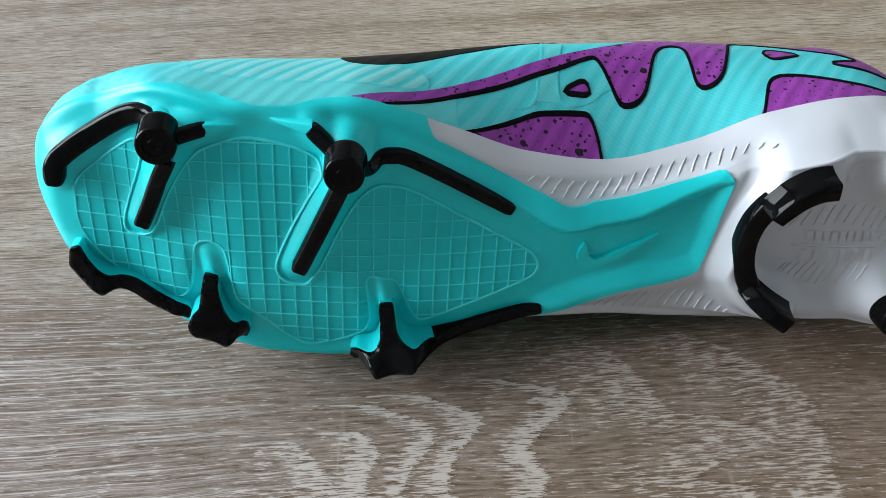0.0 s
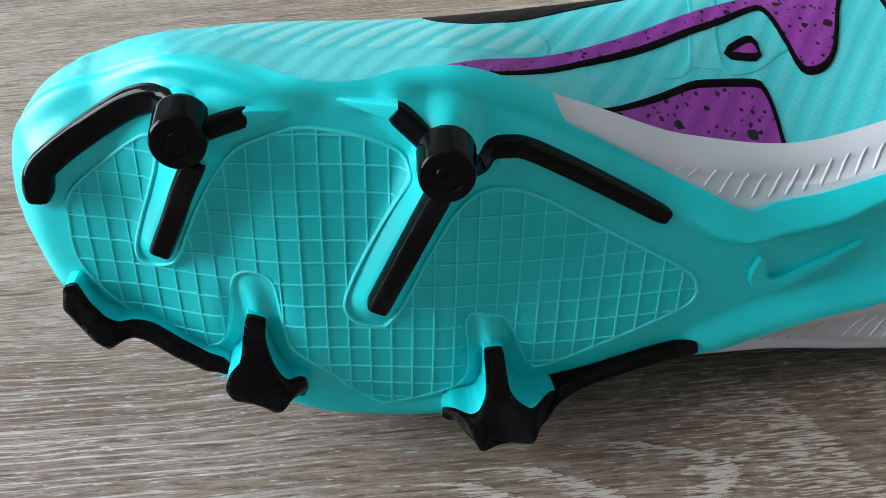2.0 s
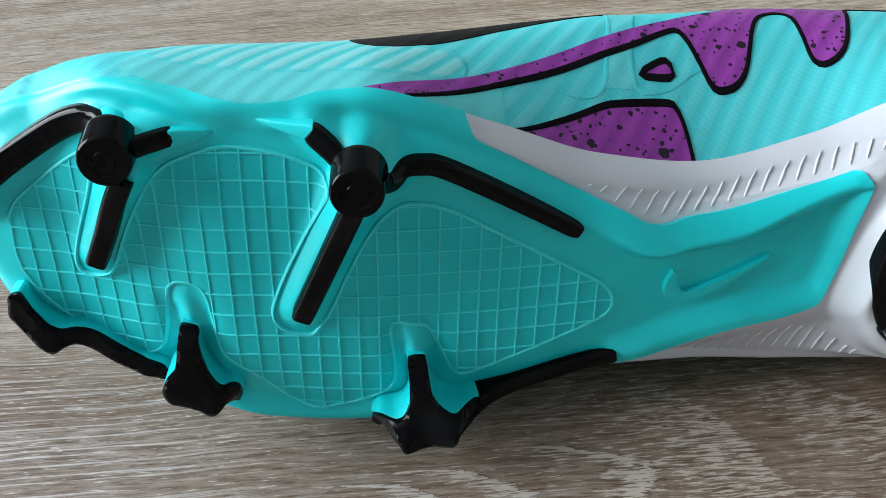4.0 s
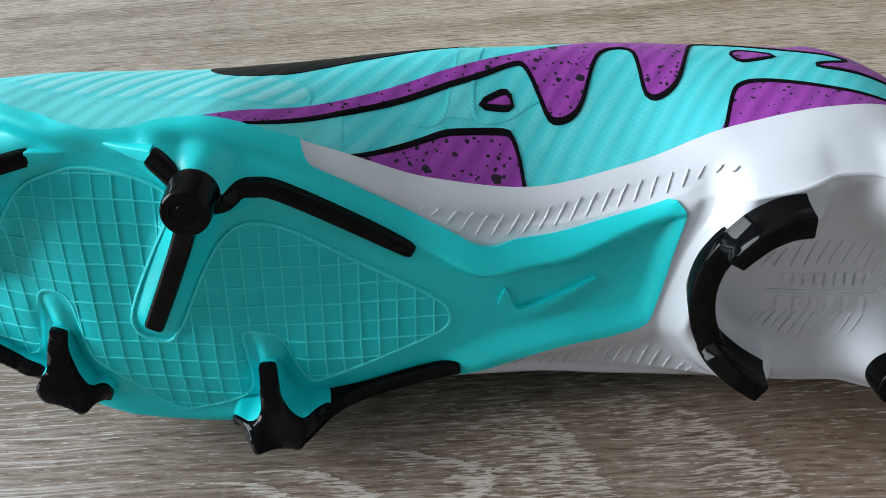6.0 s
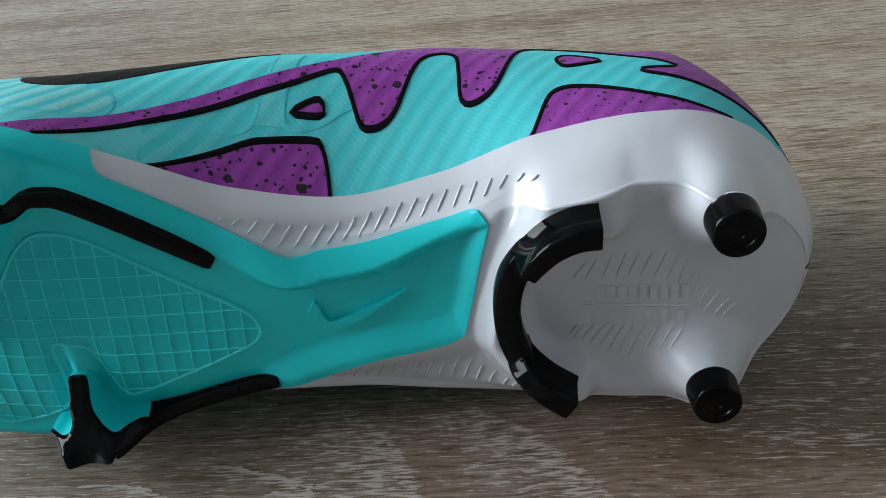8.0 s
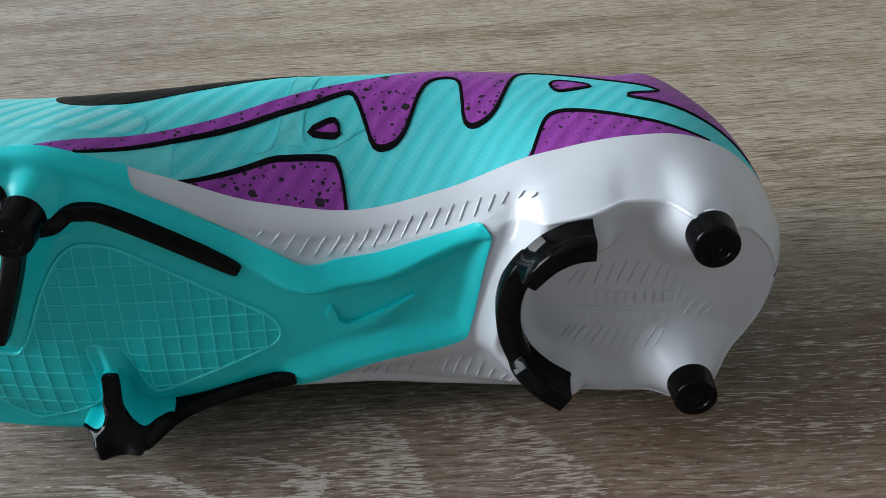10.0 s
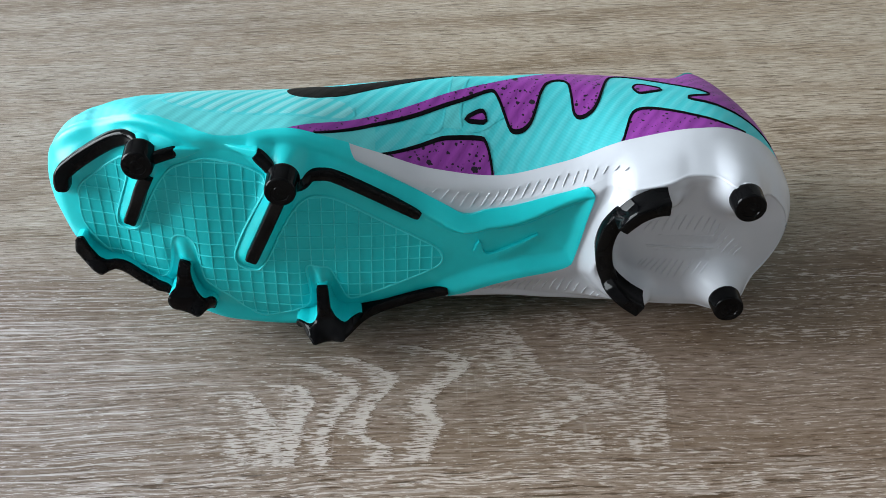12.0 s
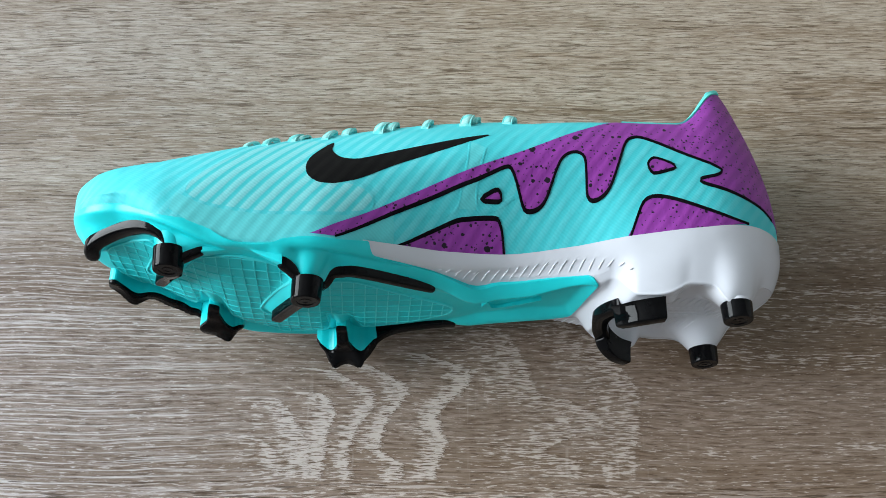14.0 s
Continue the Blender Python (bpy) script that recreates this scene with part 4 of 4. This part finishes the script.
def rails(u, s, p, gap):
    """Raised rails along both sides of the arch, with a hollow between them."""
    e = lambda x: np.clip(x, 0, 1) ** 2 * (3 - 2 * np.clip(x, 0, 1))
    k = e((u - .46) / .22)
    flat = lambda line: body(*curve(line, 60).T)[:, [0, 2]]
    q = p[:, [0, 2]]
    up, low = line_gap(q, flat(PLATE_H + PLATE_END[:1])), line_gap(q, flat(PLATE_END[-2:] + PLATE_L))
    end = e((u - .86) / .30)
    tail = .026 * e((.050 - line_gap(q, flat(PLATE_END))) / .050)
    wide = .068 - .034 * end
    crest = .030 + .026 * np.clip(up / wide, 0, 1)                # rises from the white plate to a crest, then drops into the hollow
    upper_rail = crest * e((wide - up) / .034 + .5)
    lower_rail = .034 * e((.088 - .02 * end - low) / .072) * (1 - .15 * end * e((.030 - low) / .030))
    sides = np.maximum((1 - .35 * end) * upper_rail, (1 - .15 * end) * lower_rail)
    thin = .0115 * e(1 - gap / .08) * e((-.28 - u) / .12)          # towards the toe the plate's edge melts into the knit
    return np.maximum(k * sides, tail) - .002 - thin


def heel_push(u, s, p):
    return heel_swell(p[:, 0], p[:, 2]) * fade(s, .6) + flush(p[:, 0], p[:, 2], s)


def sole_push(u, s, p):
    return np.maximum(fore_swell(p[:, 0], p[:, 2]) * fade(s, .9), heel_swell(p[:, 0], p[:, 2]) * fade(s, .6)) - hollow(p[:, 0], p[:, 2]) * fade(s, .9)


def higher(path, by=.012):
    return [(u, v, w - by) for u, v, w in path]


TOE_ARM = higher(TOE_BAR[:-1]) + [(-.572, .520, .222), (-.550, .512, .180), (-.532, .500, .140)]
FIN_ONE, FIN_TWO = [(-.505, .488, .120), (-.450, .497, .146), (-.392, .503, .172)], higher([(.0, .435, .070)] + FIN_B)
ARM_BAR = higher([(.035, .425, .045)] + BAR_B)
BLADE_ONE, BLADE_TWO = higher(BLADE_A, .010), higher(BLADE_B, .010)
fore = []
for path, below, r, w in ((BLADE_ONE, .050, .026, .050), (BLADE_TWO, .055, .026, .050), (TOE_ARM, .038, .022, .035), (ARM_BAR, .040, .018, .045), (FIN_ONE, .040, .022, .045), (FIN_TWO, .045, .022, .045)):
    fore += crest_samples(path, below, r, w, most=.030 if path is TOE_ARM else .12)
fore += [(-.525, .510, .020, .030, .050), (.003, .466, .080, .030, .060)]
for line in ([(-.365, .500, .016), (-.33, .503, .010), (-.28, .512, .003)], [(-.115, .524, .030), (-.165, .528, .020), (-.22, .535, .003)],
             [(-.434, .005, .030), (-.437, .045, .026), (-.442, .075, .018), (-.447, .105, .004)], [(.100, -.090, .046), (.096, -.055, .034), (.090, -.02, .022), (.083, .008, .004)]):
    fore += [(x, y, h, .012, .032) for x, y, h in curve(line, 14)]
fore_swell = swell(fore, 3)
hollow = swell([(x, y, h, .035, .06) for x, y, h in np.vstack([curve([(-.44, .06, .012), (-.445, .0, .024), (-.455, -.10, .024)], 14), curve([(.088, -.02, .012), (.10, -.08, .024), (.11, -.15, .024)], 14)])], 4)
plate = overlay("outsole_plate", plate_edge, TEAL, boot, .014, .0100, 0.0, .03, "turquoise moulded plastic forefoot plate", rise=rails, push=sole_push)

# grip field on the forefoot: a panel that looks slightly sunken through shade put into its colour, with a raised rim
# and a net of fine ribs
GRIP = curve(GRIP_A + GRIP_B, 300, True)
grip = overlay("grip_panel", GRIP, TEAL_GRIP, boot, .017, .014, 0.0, .01, "turquoise grip panel, darkened for shade, with a fine raised net", near_sole=True, push=sole_push)
LIFT = .0200
line_on("grip_rim", GRIP, .011, TEAL_LINE, grip, LIFT, True, True, push=sole_push)


def net_line(p):
    """The stretches of a line that lie inside the grip field."""
    ok = inside(p, GRIP)
    run, out = [], []
    for q, good in zip(p, ok):
        if good:
            run.append(q)
        elif run:
            out.append(run)
            run = []
    return [r for r in out + ([run] if run else []) if len(r) > 6]


t_ = np.linspace(0, 1, 420)
for i in range(-18, 12):
    vv, u0 = .55 - t_ * .85, .0245 + i * .0475
    u0 += float(np.interp(u0, [-.85, -.55, -.3, 0], [-.022, -.013, -.007, 0]))
    for run in net_line(np.stack([u0 + .04 * (vv - .25), vv], 1)):
        line_on("grip_rib", run, .0066, TEAL_LINE, grip, LIFT, on_sole=True, push=sole_push)
for j in range(-5, 10):
    uu = -.86 + t_ * 1.46
    for run in net_line(np.stack([uu, .0085 + j * .0585 - .045 * np.clip(uu + .2, 0, 1) + .07 * np.clip(-.48 - uu, 0, 1) - .6 * np.interp(uu, [-.75, -.55, -.3, 0, .3, .55], [.045, .038, .03, .047, .033, .005])], 1)):
        line_on("grip_rib", run, .0066, TEAL_LINE, grip, LIFT, on_sole=True, push=sole_push)

# raised check mark in the arch
overlay("arch_emblem", curve(CHECK, 60, True), TEAL, plate, .031, .006, 0.0, .01, near_sole=True, rise=rails)

# ---- studs: forefoot ----
def round_stud(u, v, tip, r, shade, lean=(0, 0), black=.075, flare=1.5, column=.0):
    base_w = tip + black
    foot = [(r * (1.06 + (flare - 1.06) * f * f), base_w + .02 + column * f) for f in (1, .85, .7, .55, .4, .25, .1)] if column else [(r * flare, base_w + .6 * (flare - 1.3)), (r * (1 + .44 * (flare - 1)), base_w + .3 * (flare - 1.3))] * (flare > 1.3)
    turned("stud_base", u, v, foot + [(r * (1.05 if column else .97), base_w + .02), (r * (1.03 if column else .97), base_w + .004), (r * .9, base_w - .004), (r * .3, base_w - .004)], shade, boot, lean=lean)
    st = turned("stud", u, v, [(r * .5, base_w + .01), (r * 1.05, base_w + .006), (r * 1.06, base_w + .001), (r * 1.05, base_w - .004), (r * 1.0, tip + .012), (r * .985, tip + .006), (r * .96, tip + .002), (r * .92, tip),
                               (r * .60, tip), (r * .57, tip + .003), (r * .42, tip + .003), (r * .39, tip + .001), (r * .18, tip + .001), (r * .16, tip + .003), (.0005, tip + .003)], BLACK, boot, "glossy black round stud", lean=lean)
    return st


round_stud(-.527, .499, .104, .058, TEAL, (.0, .14), .078, 1.9, .13)
round_stud(.001, .445, .001, .058, TEAL, (.06, .14), .080, 1.75, .15)
# blades, fins and bars that run out from the two studs
ridge("blade", BLADE_ONE, .025, BLACK, boot, ends=.93, bevel=.010)
ridge("blade", BLADE_TWO, .025, BLACK, boot, ends=.93, bevel=.010)
ridge("fin", FIN_ONE, .022, BLACK, boot, n=14, bevel=.012)
ridge("fin", FIN_TWO, .023, BLACK, boot, n=14, bevel=.012)
ridge("fin_root", [(-.40, .499, .170), (-.36, .503, .173), (-.33, .507, .177), (-.292, .514, .186)], np.linspace(.024, .003, 16), TEAL, plate, foot=.008, bevel=.004, n=16, ends=.9)
ridge("fin_root", [(-.092, .520, .116), (-.13, .524, .132), (-.175, .530, .152), (-.225, .537, .178)], np.linspace(.021, .003, 16), TEAL, plate, foot=.010, bevel=.004, n=16, ends=.9)
ridge("bar", ARM_BAR, .021, BLACK, boot, n=44)
ridge("toe_bar", TOE_ARM, .031, BLACK, boot, n=48, bevel=.014, top=.046)
# chevron studs along the outer edge: black caps on turquoise feet
for line, heights, label in ((EDGE_FRONT, EDGE_FRONT_W, "glossy black bar stud on the toe's edge"), (EDGE_MID, EDGE_MID_W, "glossy black chevron stud"),
                             (EDGE_BACK, EDGE_BACK_W, "glossy black chevron stud with a long tail")):
    block("edge_stud", line, heights, BLACK, boot, label, deep=.018)
    block("edge_stud_base", line, [(x, y, w + .016) for x, y, w in heights], TEAL, boot)
ridge("edge_bar", [(.175, -.278, .030), (.205, -.264, .062), (.24, -.250, .098), (.285, -.236, .128), (.35, -.218, .146), (.42, -.196, .149), (.50, -.172, .150), (.56, -.157, .150), (.603, -.151, .149)],
      .022, BLACK, boot, foot=.010, top=np.linspace(.085, .044, 40), n=40, label="long black bar running from the chevron stud")
# ---- heel ----
ridge("crescent", CRES_U, np.linspace(.029, .023, 26), BLACK, boot, foot=.018, top=.085, bevel=.009, n=26, ends=.98, label="glossy black curved heel stud")
ridge("crescent", CRES_M, .033, BLACK, boot, top=.05, n=30, ends=.95, label="glossy black curved heel stud")
ridge("crescent", CRES_L, np.linspace(.025, .030, 26), BLACK, boot, foot=.016, top=.09, bevel=.009, n=26, ends=.98, label="glossy black curved heel stud")
round_stud(1.694, .364, -.042, .059, WHITE, (0, .05), .066, 1.15)
round_stud(1.692, -.103, -.050, .059, WHITE, (0, .0), .066, 1.2)


# ---- raised ticks on the white plate ----
def ticks(lines, n, width=.007, sole=False):
    for row in zip(*[curve(line, n) for line in lines]):
        line_on("tick", curve(row, 9), width, WHITE, shell, .0085, on_sole=sole, taper=True, push=heel_push)


ticks((TICK_TOP, TICK_MID, TICK_LOW), 21)
ticks((TICK2_TOP, TICK2_MID, TICK2_LOW), 17)
ticks((TICK3_TOP, TICK3_LOW), 15, .006, True)
ticks((TICK4_TOP[:-1], TICK4_LOW[:-1]), 11, .006, True)
# raised lettering in the heel, as plain bars
line_on("heel_rule", WORD_LINE, .010, WHITE, shell, .009, on_sole=True, push=heel_push)
for (a, b), n, high in ((WORD_A, 9, .042), (WORD_B, 6, .046)):
    for k in range(n):
        f = (k + .5) / n
        u, v = a[0] + (b[0] - a[0]) * f, a[1] + (b[1] - a[1]) * f
        line_on("letter_bar", [(u - .010, v), (u + .010, v)], high, WHITE, shell, .0085, on_sole=True, push=heel_push)

# ---- prints on the upper ----
top_edge = [tuple(q) for q in curve(BAND_TOP, 60)]
low_edge = curve(BAND_LOW, 220)
collar = [(1.32, 10.86), (1.45, 10.95), (1.6, 11.0), (1.75, 11.0), (1.9, 11.0), (1.97, 11.0)]
band = top_edge + collar + [(1.97, 9.35)] + [tuple(q) for q in low_edge[::-1]]
overlay("purple_band", band, PURPLE, upper, .0018, .016, 0.0, .01, "purple print with black ink blots")
line_on("band_outline", low_edge, .0100, INK, upper, .0034)
for name, pts in (("purple_foot", FOOT_FRONT), ("purple_foot", FOOT_BACK), ("purple_eye", EYE_SMALL), ("purple_eye", EYE_LARGE)):
    ring = curve(pts, 90, True)
    overlay(name, ring, PURPLE, upper, .0018, .012, 0.0, .01, "purple print with black ink blots")
    if name == "purple_foot":
        cut = curve(pts[:9 if pts is FOOT_BACK else 8], 80)
        line_on("foot_outline", cut, .0100, INK, upper, .0034)
    else:
        line_on("eye_outline", ring, .0095, INK, upper, .0034, True)
overlay("swish", curve(SWISH, 120, True), SWISH_BLACK, upper, .0022, .014, 0.0, .01, "black curved tapering emblem")
vamp = [tuple(q) for q in curve(SEAM_TOE, 90)] + [(0.05, 9.82), (0.0, 10.05), (0.02, 10.40), (0.06, 10.66), (0.0, 10.95)]
overlay("vamp_panel", vamp, MINT_PALE, upper, .0010, .012, 0.0, .01, "paler ribbed knit panel over the toes")
side = [(-.50, 9.64), (-.425, 9.53), (-.308, 9.46), (-.136, 9.38), (.077, 9.35), (.206, 9.39), (.33, 9.50), (.33, 9.00), (.10, 8.80), (-.20, 8.70), (-.35, 8.95), (-.52, 9.25)]
overlay("side_band", side, MINT_PLAIN, upper, .0007, .012, 0.0, .01, "smooth turquoise fabric along the plate")
strip = [tuple(q) for q in curve(SEAM_MID[:4], 30)] + [tuple(q) for q in curve(SEAM_EYE[:4], 30)[::-1]]
overlay("smooth_strip", strip, MINT_PLAIN, upper, .0008, .012, 0.0, .01, "smooth turquoise strip between two seams")
for pts in (SEAM_TOE, SEAM_MID, SEAM_EYE):
    line_on("seam", curve(pts, 90), .010, MINT, upper, .0013)

# ---- laces and collar ----
for u, s0, s1, r in ((-.285, 11.05, 12.3, .016), (-.205, 11.0, 12.3, .020), (-.10, 11.15, 12.4, .024), (-.07, 11.2, 12.4, .018), (.04, 11.0, 12.3, .021), (.12, 11.2, 12.4, .024), (.26, 11.0, 12.4, .030),
                     (.305, 11.1, 12.5, .026), (.455, 11.0, 12.4, .022), (.625, 10.95, 12.3, .034), (.66, 11.1, 12.4, .026), (.805, 11.0, 12.3, .030)):
    n, r = 16, r * .58
    s = np.linspace(s0, s1, n)
    uu = u + .03 * np.sin(np.linspace(0, 3, n))
    mid, nn = body(uu, s), normal(uu, s)
    tang = np.gradient(mid, axis=0)
    tang /= np.linalg.norm(tang, axis=1, keepdims=True)
    bi = np.cross(tang, nn)
    a = np.linspace(0, 2 * np.pi, 36, endpoint=False)
    arch = np.sin(np.linspace(0, np.pi, n)) ** .4 * r * 1.35
    g = place(mid[:, None] + nn[:, None] * (arch[:, None, None] + (np.sign(np.sin(a)) * np.abs(np.sin(a)) ** .5 * (1 - .32 * np.abs(np.sin(3 * a + np.pi / 2)) ** 4))[None, :, None] * r * .62) + bi[:, None] * (np.sign(np.cos(a)) * np.abs(np.cos(a)) ** .5 * (1 - .06 * np.cos(3 * a) ** 2))[None, :, None] * r * 1.3)
    bm = from_grid(g, close=True)
    bmesh.ops.holes_fill(bm, edges=[e for e in bm.edges if len(e.link_faces) == 1], sides=0)
    part("lace", bm, LACE, boot, "flat turquoise woven lace")
line_on("collar_lining", [(u, 11.0) for u in np.linspace(1.3, 1.90, 60)], .06, LINING, upper, .012)
